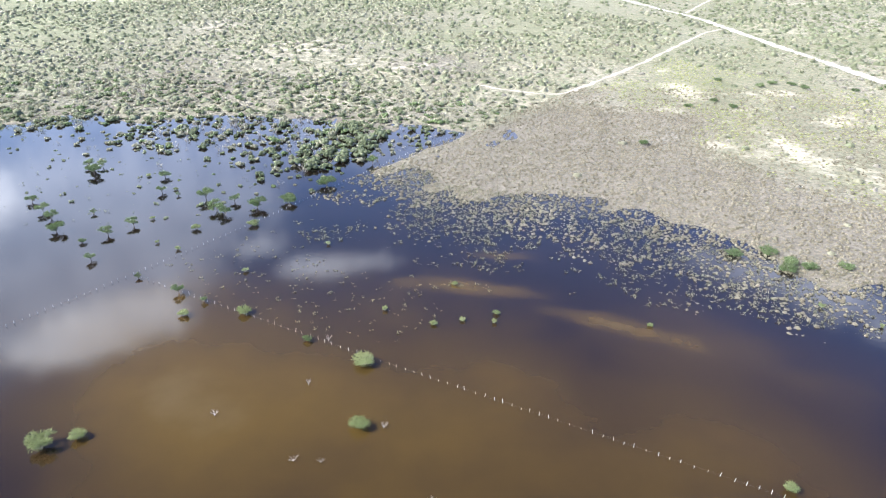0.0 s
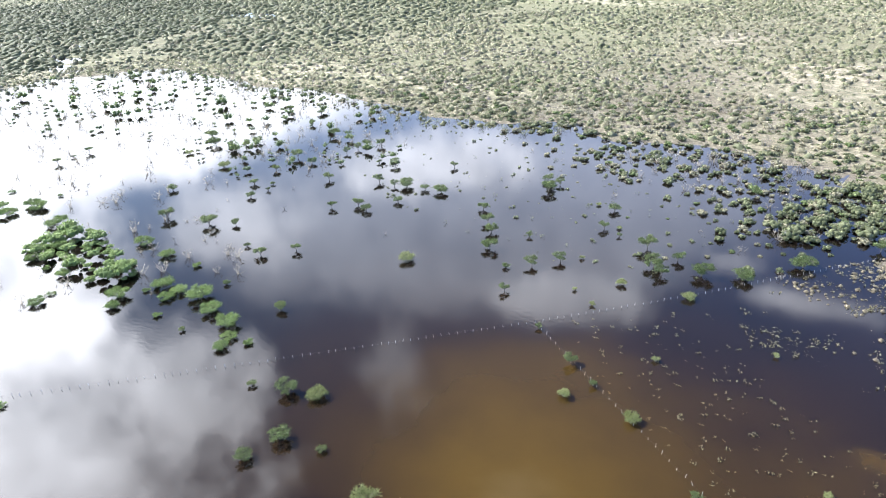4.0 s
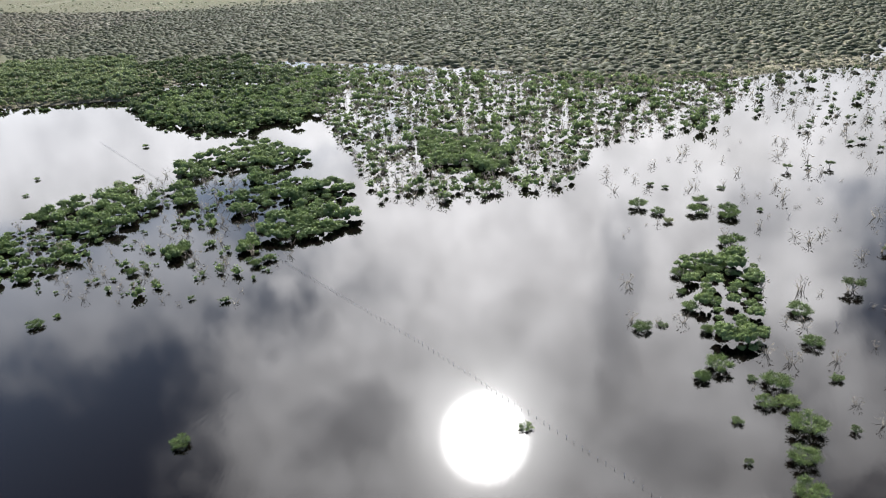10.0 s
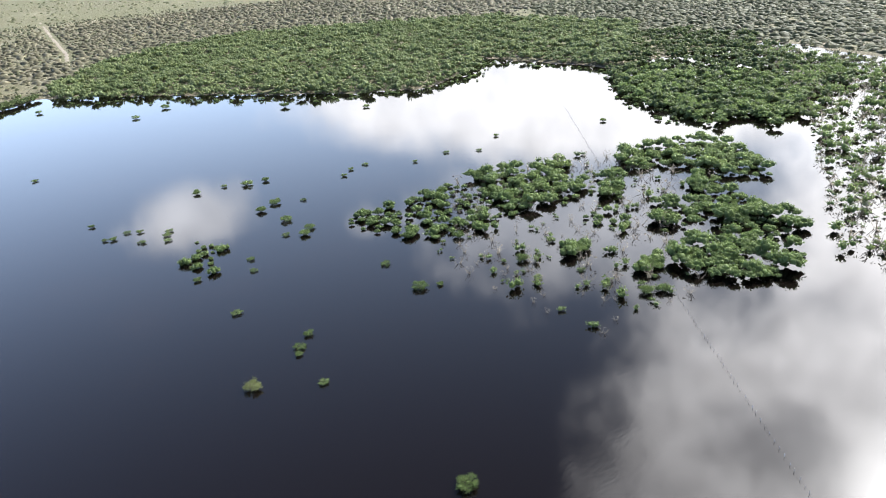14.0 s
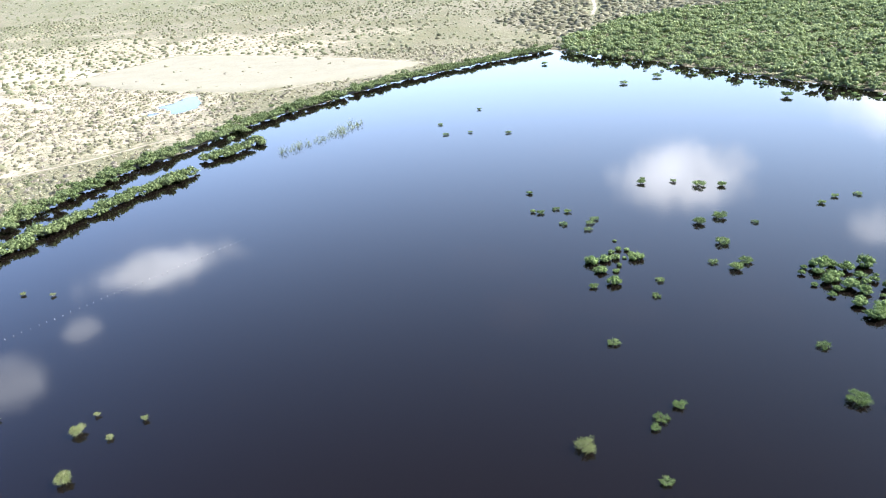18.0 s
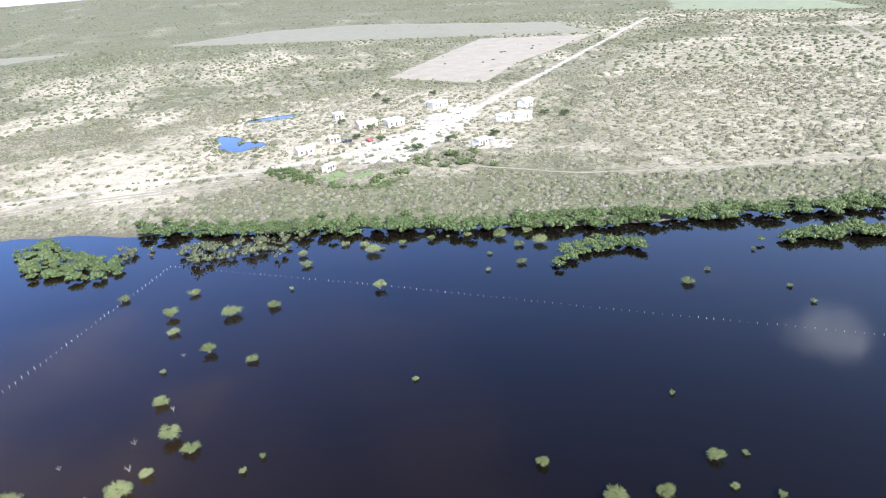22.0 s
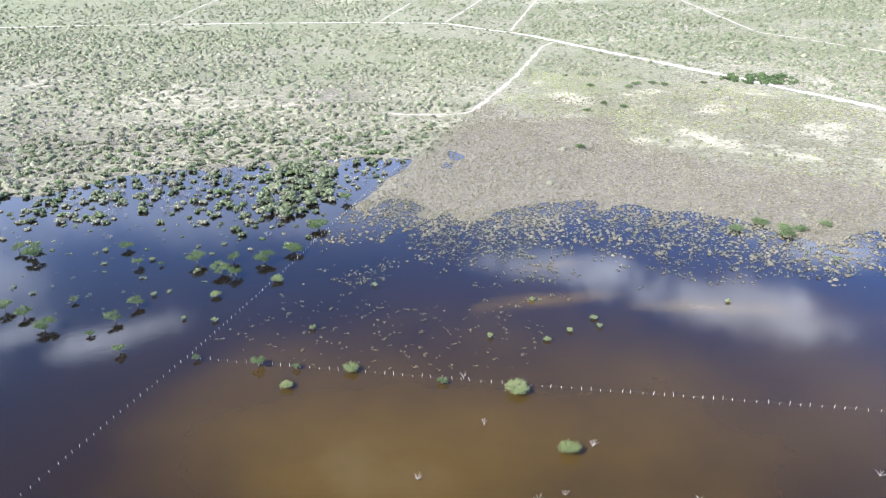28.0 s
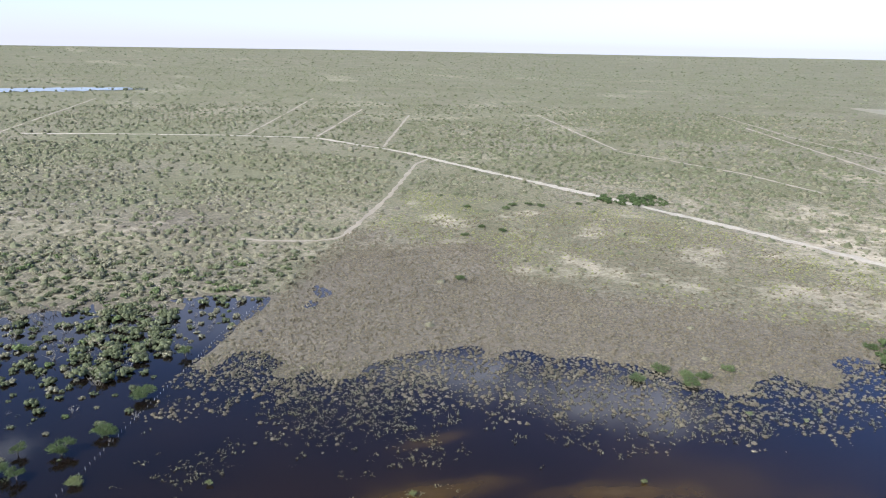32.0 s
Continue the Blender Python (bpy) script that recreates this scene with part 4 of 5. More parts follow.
belt("mangrove_fringe", [(-128, -352), (-150, -328), (-176, -296), (-200, -266), (-228, -232), (-262, -212), (-300, -220), (-326, -240), (-336, -205), (-342, -172), (-305, -128), (-282, -84)], 9, 5.2, 1.1,
     LEAF_DARK, "loose green mangrove shrubs standing off the wood's edge", 56, 0.0)
FLOODED = [(-318, -58), (-253, -19), (-220, -4), (-210, 18), (-222, 39), (-230, 54), (-271, 63), (-287, 99), (-374, 133), (-387, 39), (-421, -77), (-440, -150)]
wood("flooded_wood", FLOODED, 4.3, 1.75, LEAF_DARK, "scattered dark mangroves with water shining between them", 52, OPEN_FORMS, keep=0.85, lift=0.4)
wood("flooded_wood", FLOODED, 4.6, 1.9, LEAF_GREY, "thin grey half-bare trees in flood water", 53, THIN_FORMS, keep=0.9, lift=0.0)
EMERGENT = [(-388, 173), (-354, 225), (-260, 228), (-200, 232), (-149, 185), (-183, 142), (-238, 149), (-300, 120), (-360, 110)]
wood("flooded_wood", EMERGENT, 8.0, 1.6, LEAF_GREEN, "scattered green trees in shallow flood water", 54, OPEN_FORMS, keep=0.6)
wood("flooded_wood", EMERGENT, 5.5, 1.4, LEAF_GREY, "thin bare grey shrubs in shallow flood water", 55, THIN_FORMS, keep=0.6, lift=0.0)

belt("mangrove_belt", [(139, 42), (127, 20), (112, -13), (97, -44), (84, -74), (73, -104), (61, -137), (47, -183), (29, -218), (8, -262), (-34, -316), (-88, -358),
                       (-120, -380)], 8, 1.9, 2.0, LEAF_GREEN, "green mangrove belt along the lake bank", 61, 1.4)
belt("mangrove_bar", [(48, -113), (45, -130), (41, -137), (30, -160), (17, -186)], 4.5, 1.5, 2.1, LEAF_GREEN, "narrow bar of green mangroves in the lake", 62, 0.9)
belt("mangrove_bar", [(19, -196), (13, -201), (5, -218)], 4.5, 1.5, 2.1, LEAF_GREEN, "short bar of green mangroves in the lake", 63, 0.9)
belt("mangrove_bar", [(60, -60), (66, -70), (60, -82)], 6.0, 1.9, 1.7, LEAF_GREEN, "clump of green trees in the lake", 64, 0.8)
wood("mangrove_bar", [(116, 33), (123, 27), (115, 19), (125, -1), (114, -2), (98, 6), (101, 11), (101, 18), (104, 29)], 3.0, 1.7, LEAF_SCRUB, "dusty green trees crowding the lake corner", 65, OPEN_FORMS, 0.95, 0.4)
wood("mangrove_bar", [(129, 79), (144, 82), (149, 74), (131, 62), (120, 49), (106, 47), (106, 56), (116, 72)], 2.4, 1.6, LEAF_GREEN, "green tree islet in the inlet", 66, NEAR_FORMS, 0.95, 0.6)
wood("mangrove_bar", [(127, 51), (124, 39), (112, 42), (118, 49)], 3.0, 1.6, LEAF_SCRUB, "pale green shrubs at the end of the islet", 68, OPEN_FORMS, 0.95, 0.3)
wood("mangrove_bar", [(132, 125), (141, 120), (127, 106), (117, 110), (117, 116)], 2.5, 1.5, LEAF_GREEN, "green trees at the mouth of the inlet", 67, NEAR_FORMS, 0.95, 0.6)
wood("mangrove_bar", [(147, 112), (140, 101), (122, 93), (122, 100)], 2.5, 1.5, LEAF_GREEN, "green tree islet beside the inlet mouth", 69, NEAR_FORMS, 0.95, 0.6)
wood("mangrove_bar", [(134, 97), (131, 88), (117, 85), (121, 93)], 2.6, 1.3, LEAF_GREEN, "low green bushes at the inlet mouth", 70, NEAR_FORMS, 0.95, 0.2)
wood("mangrove_bar", [(180, 124), (184, 120), (187, 110), (182, 108), (178, 116)], 2.6, 1.5, LEAF_GREEN, "two green trees at the head of the inlet", 77, NEAR_FORMS, 0.95, 0.3)
wood("roadside_thicket", [(178, 286), (186, 290), (203, 289), (213, 276), (207, 262), (198, 266), (184, 272)], 3.0, 1.9, LEAF_GREEN, "dark green thicket beside the dirt road", 78, TREE_FORMS, 0.8, 0.4)


def clear_of_ways(x, y, gap):
    """True where no road or track runs."""
    ok = np.ones(x.shape, bool)
    for line, half in WAYS:
        for (ax, ay), (bx, by) in zip(line[:-1], line[1:]):
            dx, dy = bx - ax, by - ay
            u = np.clip(((x - ax) * dx + (y - ay) * dy) / (dx * dx + dy * dy), 0, 1)
            ok &= np.hypot(x - ax - u * dx, y - ay - u * dy) > half + gap
    return ok


def scrub(name, seed, step, rmin, rmax, density, radius, forms, mat, label, patch=45, wet=0.0):
    """Scrub on dry land between two distances from the lake's middle; wet: how far it wades into the north-west shallows."""
    rng = np.random.default_rng(seed)
    g = np.arange(-rmax, rmax, step)
    gx, gy = np.meshgrid(g, g)
    x, y = gx.ravel() + rng.uniform(-0.5, 0.5, gx.size) * step - 40, gy.ravel() + rng.uniform(-0.5, 0.5, gx.size) * step
    r = np.hypot(x + 40, y)
    ok = (r > rmin) & (r < rmax)
    x, y = x[ok], y[ok]
    sd = inside(LAKE, x, y) + 5 * lattice(x, y, 18, seed)
    d = density + 0.45 * lattice(x, y, patch, seed) + 0.38 * lattice(x, y, patch / 4, seed + 1) + 0.25 * np.clip((-150 - x) / 60, 0, 1)
    d = np.where(inside(FIELD, x, y) > -4, d * 0.02, d)
    d = np.where(inside(YARDS, x, y) > 0, d * 0.62, d)
    d = d + 0.22 * (inside(SANDY, x, y) > 0) * (y < 40)
    d = np.where((y > 225) & (x < 130) & (y < 640) & (x > -330), d * 0.5, d)
    d = np.where(inside(FIELD_RIM, x, y) > 0, 0.07 + 0.1 * lattice(x, y, 20, 17), d)
    d = np.where(np.hypot((x + 45) / 165, (y - 1175) / 70) < 1, 0.0, d)
    for field in FIELDS:
        d = np.where(inside(field, x, y) > -3, d * 0.03, d)
    if rmin > 800:
        d = np.where((x < -250) & (y < 900) & (np.hypot(x, y) > 1400), 0.0, d)
    north = (y > 140) & (x < 5)
    limit = np.where(north, wet * rng.random(x.size) ** 1.6 - 1, -2)
    ok = (sd < limit) & (rng.random(x.size) < d) & (ground_z(x, y) > np.where(north, -2.0, 0.1))
    x, y = x[ok], y[ok]
    ok = clear_of_ways(x, y, 1.0)
    x, y = x[ok], y[ok]
    z = np.maximum(ground_z(x, y), 0) - 0.1
    return scatter(name, forms, np.stack([x, y, z, radius * (0.38 + 1.25 * rng.random(x.size) ** 2)], -1), mat, label, "scrub")


def cushion(seed, leaves, size, sides=6, high=0.62):
    """A low rounded bush: a knobbly dome with a few shoots on it."""
    rng = np.random.default_rng(seed)
    ring = np.arange(sides) * 2 * np.pi / sides
    rows = [np.array([[0, 0, high * 0.9]]) + rng.normal(size=(1, 3)) * 0.12]
    for r, z, turn in ((0.50, high * 0.62, 0.0), (0.72, -0.05, 0.5)):
        wob = rng.uniform(0.55, 1.4, sides)
        rows.append(np.stack([r * wob * np.cos(ring + turn), r * wob * np.sin(ring + turn), z * rng.uniform(0.5, 1.3, sides)], -1))
    v = np.concatenate(rows)
    i = np.arange(sides)
    j = (i + 1) % sides
    f = np.concatenate([np.stack([0 * i, 1 + i, 1 + j], -1), np.stack([1 + i, 1 + sides + i, 1 + j], -1), np.stack([1 + j, 1 + sides + i, 1 + sides + j], -1)])
    if leaves:
        lv, lf = leaf_cloud(rng, [(0, 0, 0.05, 0.72)], leaves, size, high, 0.5)
        v, f = np.concatenate([v, lv]), np.concatenate([f, lf + len(v)])
    return v, f


BUSH_FORMS = [cushion(s_, 5, 0.26, 6) for s_ in (8, 9, 10, 11, 12)]
FAR_FORMS = [cushion(s_, 0, 0.55, 5) for s_ in (13, 14, 15, 16)]
CANOPY_FORMS = [cushion(s_, 0, 0.5, 6, 0.40) for s_ in (41, 42, 43, 44)]
DISTANT_FORMS = [cushion(s_, 0, 0.4, 4, 0.38) for s_ in (17, 18, 19)]
scrub("scrub", 71, 2.8, 90, 420, 0.66, 1.3, BUSH_FORMS, LEAF_OLIVE, "olive thorn scrub on the dry plain")
scrub("scrub", 72, 4.0, 90, 400, 0.48, 1.2, BUSH_FORMS, LEAF_GREY, "grey leafless thorn scrub on the dry plain", 70)
scrub("scrub", 75, 7.0, 90, 420, 0.34, 1.6, BUSH_FORMS, LEAF_SCRUB, "green bushes among dry scrub", 80)
scrub("scrub", 73, 5.6, 400, 900, 0.74, 1.8, FAR_FORMS, LEAF_SCRUB, "far dusty green thorn scrub", 90)
scrub("scrub", 76, 9.0, 400, 900, 0.55, 2.0, FAR_FORMS, LEAF_OLIVE, "far olive thorn scrub", 120)
scrub("scrub", 74, 14.0, 900, 2200, 0.8, 3.2, DISTANT_FORMS, LEAF_SCRUB, "distant dull green thorn scrub", 200)
scrub("scrub", 79, 42.0, 2200, 4700, 0.8, 6.5, DISTANT_FORMS, LEAF_SCRUB, "thorn scrub towards the horizon", 500)

# field of dry tussocks that drowns into floating mats
TUSSOCKS = [cushion(s_, 4, 0.42, 4, 0.6) for s_ in (15, 16, 17, 18)]
MATS = [bush_template(s_, 9, 0.42, 4, 0.8, 0.12) for s_ in (18, 19, 20)]
x, y, rng = jittered(FIELD, 0.86, 91, grow=5)
ok = (rng.random(x.size) < 0.95 + 0.15 * lattice(x, y, 20, 92) + 0.25 * lattice(x, y, 5, 90) - 0.65 * (inside(FIELD_RIM, x, y) > 4)) & (rng.random(x.size) < np.clip(0.90 - (inside(LAKE, x, y) + 9 * lattice(x, y, 9, 99) + 7 * lattice(x, y, 3, 98)) / 24, 0.0, 1.0))
x, y = x[ok], y[ok]
scatter("dry_grass", TUSSOCKS, np.stack([x, y, np.maximum(ground_z(x, y), 0) - 0.04, 0.54 * (0.35 + 1.15 * rng.random(x.size) ** 1.8)], -1), LEAF_DRY, "grey-brown dry grass tussocks on the field", "grass")
x, y, rng = jittered(FIELD_RIM, 1.5, 191)
ok = rng.random(x.size) < 0.42 + 0.7 * lattice(x, y, 24, 192) + 0.3 * lattice(x, y, 7, 193)
x, y = x[ok], y[ok]
scatter("grass", TUSSOCKS, np.stack([x, y, np.maximum(ground_z(x, y), 0) - 0.08, 0.55 * rng.uniform(0.4, 1.4, x.size)], -1), LEAF_GRASS, "yellow-green grass tufts along the field's dry rim", "grass")
x, y, rng = jittered([(-16, 195), (-52, 146), (-25, 118), (12, 118), (50, 116), (100, 98), (150, 95), (110, 120), (60, 146), (30, 170), (0, 180), (-5, 195)], 0.78, 93)
sd = inside(LAKE, x, y)
d = 1.05 - sd / 32 + 0.65 * lattice(x, y, 12, 94) + 0.6 * lattice(x, y, 3.5, 95)
ok = (rng.random(x.size) < d * np.where(x > 75, 0.4, 0.7)) & (sd > -14)
x, y = x[ok], y[ok]
scatter("floating_weed", MATS, np.stack([x, y, np.maximum(ground_z(x, y), 0) - 0.08, 0.36 * (0.25 + 1.3 * rng.random(x.size) ** 2)], -1), LEAF_MAT, "pale floating weed mats breaking up in the shallows", "water weed")
x, y, rng = jittered([(-62, 133), (-45, 148), (-20, 133), (2, 118), (-8, 103), (-21, 107), (-42, 116)], 2.2, 96, 0.55)
scatter("floating_weed", MATS, np.stack([x, y, 0 * x - 0.06, 0.28 * rng.uniform(0.5, 1.5, x.size)], -1), LEAF_MAT, "specks of weed scattered on open water", "water weed")
x, y, rng = jittered([(-122, 222), (-93, 235), (-50, 192), (-52, 160), (-80, 150), (-125, 150), (-190, 190), (-200, 225)], 3.6, 97, 0.42)
scatter("drowned_scrub", OPEN_FORMS + THIN_FORMS, np.stack([x, y, 0 * x - 0.25, 0.50 * (0.5 + 1.2 * rng.random(x.size) ** 2)], -1), LEAF_WADING, "tops of drowned scrub dotting the shallows", "scrub")
wood("grey_thicket", [(-48, 198), (-41, 213), (-32, 238), (-18, 228), (-22, 205), (-28, 196), (-38, 190)], 2.6, 1.7, LEAF_WADING, "dense dusty olive thicket wading at the field corner", 98, SOFT_FORMS, 0.85, 0.2)
# bushes thinning out from the north shore into the shallows
BUSHY = np.array([(-230, 240), (-191, 233), (-151, 229), (-121, 219), (-102, 209), (-87, 203), (-68, 203), (-57, 189), (-50, 174), (-41, 177), (-27, 195), (-10, 210), (8, 228), (35, 262), (-6, 275),
                  (-47, 305), (-91, 300), (-134, 300), (-230, 290)], float)
x, y, rng = jittered(BUSHY, 2.9, 101, grow=26)
depth = -inside(BUSHY, x, y)
near_field = inside(FIELD, x, y) > -2
ok = rng.random(x.size) < np.where(depth > 0, 0.20 * np.exp(-depth / 14), np.clip(0.66 - depth / 70 + 0.5 * lattice(x, y, 17, 102) + 0.35 * lattice(x, y, 7, 103), 0.05, 0.8)) * (1 - near_field) * clear_of_ways(x, y, 1.0)
x, y, depth = x[ok], y[ok], depth[ok]
kind = rng.random(x.size)
for mat, lo, hi, tone in ((LEAF_OLIVE, 0.0, 0.30, "grey-olive"), (LEAF_WADING, 0.30, 0.68, "dusty green"), (LEAF_GREEN, 0.68, 0.78, "fresh green"), (LEAF_GREY, 0.78, 1.0, "grey half-bare")):
    pick = (kind >= lo) & (kind < hi)
    size = 1.4 * (0.5 + 0.9 * rng.random(pick.sum()) ** 1.6) * np.clip(0.9 - depth[pick] / 50, 0.45, 1.1)
    scatter("wading_scrub", THIN_FORMS if mat == LEAF_GREY else SOFT_FORMS, np.stack([x[pick], y[pick], np.maximum(ground_z(x[pick], y[pick]), 0) - 0.15, size], -1), mat, tone + " bushes crowding the flooded corner", "scrub")
wood("flooded_wood", [(-150, -60), (-190, -100), (-240, -88), (-240, -40), (-198, -30), (-186, -8), (-150, -12)], 5.0, 1.2, LEAF_DARK,
     "small mangroves between the thickets", 103, OPEN_FORMS, 0.45, 0.0)
wood("flooded_wood", [(-150, -60), (-190, -100), (-240, -88), (-240, -40), (-198, -30), (-186, -8), (-150, -12)], 4.4, 1.5, LEAF_GREY,
     "thin grey trees between the thickets", 104, THIN_FORMS, 0.6, 0.0)
wood("flooded_wood", [(-165, 62), (-250, 62), (-290, 110), (-240, 150), (-180, 140), (-125, 112), (-130, 92)], 6.5, 1.4, LEAF_GREY,
     "thin bare grey trees standing in the lake", 105, THIN_FORMS, 0.4, 0.0)
# closed dusty wood on the western plain
x, y, rng = jittered([(-440, -260), (-425, -77), (-385, 40), (-372, 68), (-384, 110), (-420, 190), (-480, 330), (-560, 420), (-760, 400), (-860, 0), (-800, -420), (-520, -420)], 4.1, 106, 0.95)
z = ground_z(x, y)
ok = (z > 0.05) & (inside(LAKE, x, y) < -2)
x, y, z = x[ok], y[ok], z[ok]
scatter("plain_wood", CANOPY_FORMS, np.stack([x, y, z - 0.1, 3.9 * (0.5 + 0.8 * rng.random(x.size) ** 1.5)], -1), LEAF_WOOD, "closed dull green scrub wood on the western plain", "scrub wood")
line = np.array([(-440, -150), (-421, -77), (-380, 40), (-366, 67), (-375, 110), (-396, 175), (-362, 228), (-278, 228), (-235, 236), (-178, 228), (-150, 236), (-128, 250)], float)
s_ = np.r_[0, np.cumsum(np.hypot(*np.diff(line, axis=0).T))]
t_ = rng.uniform(0, s_[-1], 2600)
x, y = np.interp(t_, s_, line[:, 0]) + rng.normal(0, 9, 2600), np.interp(t_, s_, line[:, 1]) + rng.normal(0, 9, 2600)
scatter("shore_scrub", BUSH_FORMS + THIN_FORMS, np.stack([x, y, np.maximum(ground_z(x, y), 0) - 0.12, 1.5 * (0.4 + rng.random(2600) ** 2)], -1), LEAF_SCRUB, "dusty scrub straggling across the flooded shoreline", "scrub")
x, y, rng = jittered([(-520, -400), (-800, -420), (-900, -760), (-200, -820), (-90, -520), (-130, -420), (-195, -490), (-276, -522), (-364, -478), (-460, -395)], 5.6, 110, 0.9)
ok = clear_of_ways(x, y, 1.5)
x, y = x[ok], y[ok]
scatter("plain_wood", CANOPY_FORMS, np.stack([x, y, ground_z(x, y) - 0.1, 4.3 * (0.5 + 0.8 * rng.random(x.size) ** 1.5)], -1), LEAF_OLIVE, "closed grey-olive scrub wood behind the mangroves", "scrub wood")
wood("hedge", [(192, 5), (183, -17), (157, -13), (155, -28), (164, -48), (153, -45), (142, -30), (153, -19), (171, -5)], 2.7, 1.6, LEAF_GREEN, "green garden hedge on sandy ground", 107, TREE_FORMS, 0.8, 0.0)
wood("garden_trees", [(178, -46), (177, -79), (164, -76), (147, -82), (154, -64), (169, -48)], 3.6, 1.7, LEAF_GREEN, "green trees and shrubs behind the yards", 111, TREE_FORMS, 0.75, 0.2)
x, y, rng = jittered(BANK, 2.3, 108)
ok = (rng.random(x.size) < 0.72 + 0.4 * lattice(x, y, 14, 109)) & clear_of_ways(x, y, 0.5) & (ground_z(x, y) > 0.0)
x, y = x[ok], y[ok]
kind = rng.random(x.size)
for mat, lo, hi, tone in ((LEAF_GREY, 0.0, 0.28, "grey leafless"), (LEAF_OLIVE, 0.28, 0.58, "olive"), (LEAF_WADING, 0.58, 1.0, "dull green")):
    pick = (kind >= lo) & (kind < hi)
    scatter("bank_scrub", BUSH_FORMS, np.stack([x[pick], y[pick], ground_z(x[pick], y[pick]) - 0.1, 1.45 * (0.45 + 0.8 * rng.random(pick.sum()) ** 1.6)], -1), mat, tone + " scrub crowding the bank", "scrub")
wood("reeds", [(-6, -197), (-12, -203), (-28, -222), (-33, -240), (-26, -238), (-20, -220), (-8, -207)], 1.7, 1.2, LEAF_PALE, "pale thin drowned twigs in a line", 109, THIN_FORMS, 0.9, -0.1)

x, y, rng = jittered([(-330, 240), (-420, 240), (-480, 330), (-560, 420), (-760, 400), (-800, 800), (-350, 900), (-330, 430)], 5.4, 112, 0.88)
scatter("plain_wood", CANOPY_FORMS, np.stack([x, y, ground_z(x, y) - 0.1, 3.9 * (0.5 + 0.8 * rng.random(x.size) ** 1.5)], -1), LEAF_SCRUB, "dusty olive scrub wood north-west of the water", "scrub wood")

rng = np.random.default_rng(120)
a = rng.uniform(0, 2 * np.pi, 330)
which = rng.integers(0, 3, 330)
pond = np.array(PONDS[:3], float)[which]
r = rng.uniform(1.1, 2.3, 330)
x, y = pond[:, 0] + pond[:, 2] * r * np.cos(a), pond[:, 1] + pond[:, 3] * r * np.sin(a)
z = ground_z(x, y)
ok = z > -0.12
scatter("pond_scrub", BUSH_FORMS, np.stack([x, y, z - 0.1, 1.4 * (0.4 + rng.random(330) ** 2)], -1)[ok], LEAF_SCRUB, "green shrubs ringing the ponds", "scrub")
# denser bush country north of the shore and beyond the road
for n, (poly, step, mat, label) in enumerate((
        ([(-330, 236), (-150, 236), (-40, 246), (35, 266), (105, 345), (140, 430), (60, 560), (-150, 640), (-330, 430)], 4.4, LEAF_SCRUB, "rounded dusty green bushes on the northern plain"),
        ([(-330, 236), (-150, 236), (-40, 246), (35, 266), (105, 345), (140, 430), (60, 560), (-150, 640), (-330, 430)], 5.0, LEAF_OLIVE, "rounded olive bushes on the northern plain"),
        ([(212, 150), (330, 170), (520, 300), (560, 620), (160, 640), (165, 480), (196, 300)], 5.0, LEAF_SCRUB, "dusty green bushes beyond the road"),
        ([(110, 330), (60, 285), (75, 300), (140, 400), (170, 380), (180, 310), (150, 300)], 5.0, LEAF_SCRUB, "scattered green bushes beside the track"))):
    x, y, rng = jittered(poly, step, 130 + n)
    ok = (rng.random(x.size) < 0.5 + 0.55 * lattice(x, y, 42, 131 + n) + 0.25 * lattice(x, y, 13, 132 + n)) & clear_of_ways(x, y, 1.0) & (ground_z(x, y) > 0.02) & (inside(FIELD, x, y) < -3)
    x, y = x[ok], y[ok]
    scatter("bushes", BUSH_FORMS, np.stack([x, y, ground_z(x, y) - 0.1, 2.2 * (0.45 + 0.85 * rng.random(x.size) ** 1.6)], -1), mat, label, "scrub")
rng = np.random.default_rng(121)
# shrubs that hem the road
line = np.array(WAYS[0][0][3:16], float)
s_ = np.r_[0, np.cumsum(np.hypot(*np.diff(line, axis=0).T))]
t_ = rng.uniform(0, s_[-1], 620)
x, y = np.interp(t_, s_, line[:, 0]), np.interp(t_, s_, line[:, 1])
side = rng.choice([-1, 1], 620) * (3.2 + np.abs(rng.normal(size=620)) * 2.6)
x, y = x + side * 0.95, y + side * 0.3
z = ground_z(x, y)
scatter("verge_scrub", BUSH_FORMS, np.stack([x, y, z - 0.1, 1.2 * (0.35 + rng.random(620) ** 2)], -1), LEAF_SCRUB, "low shrubs along the road's verge", "scrub")

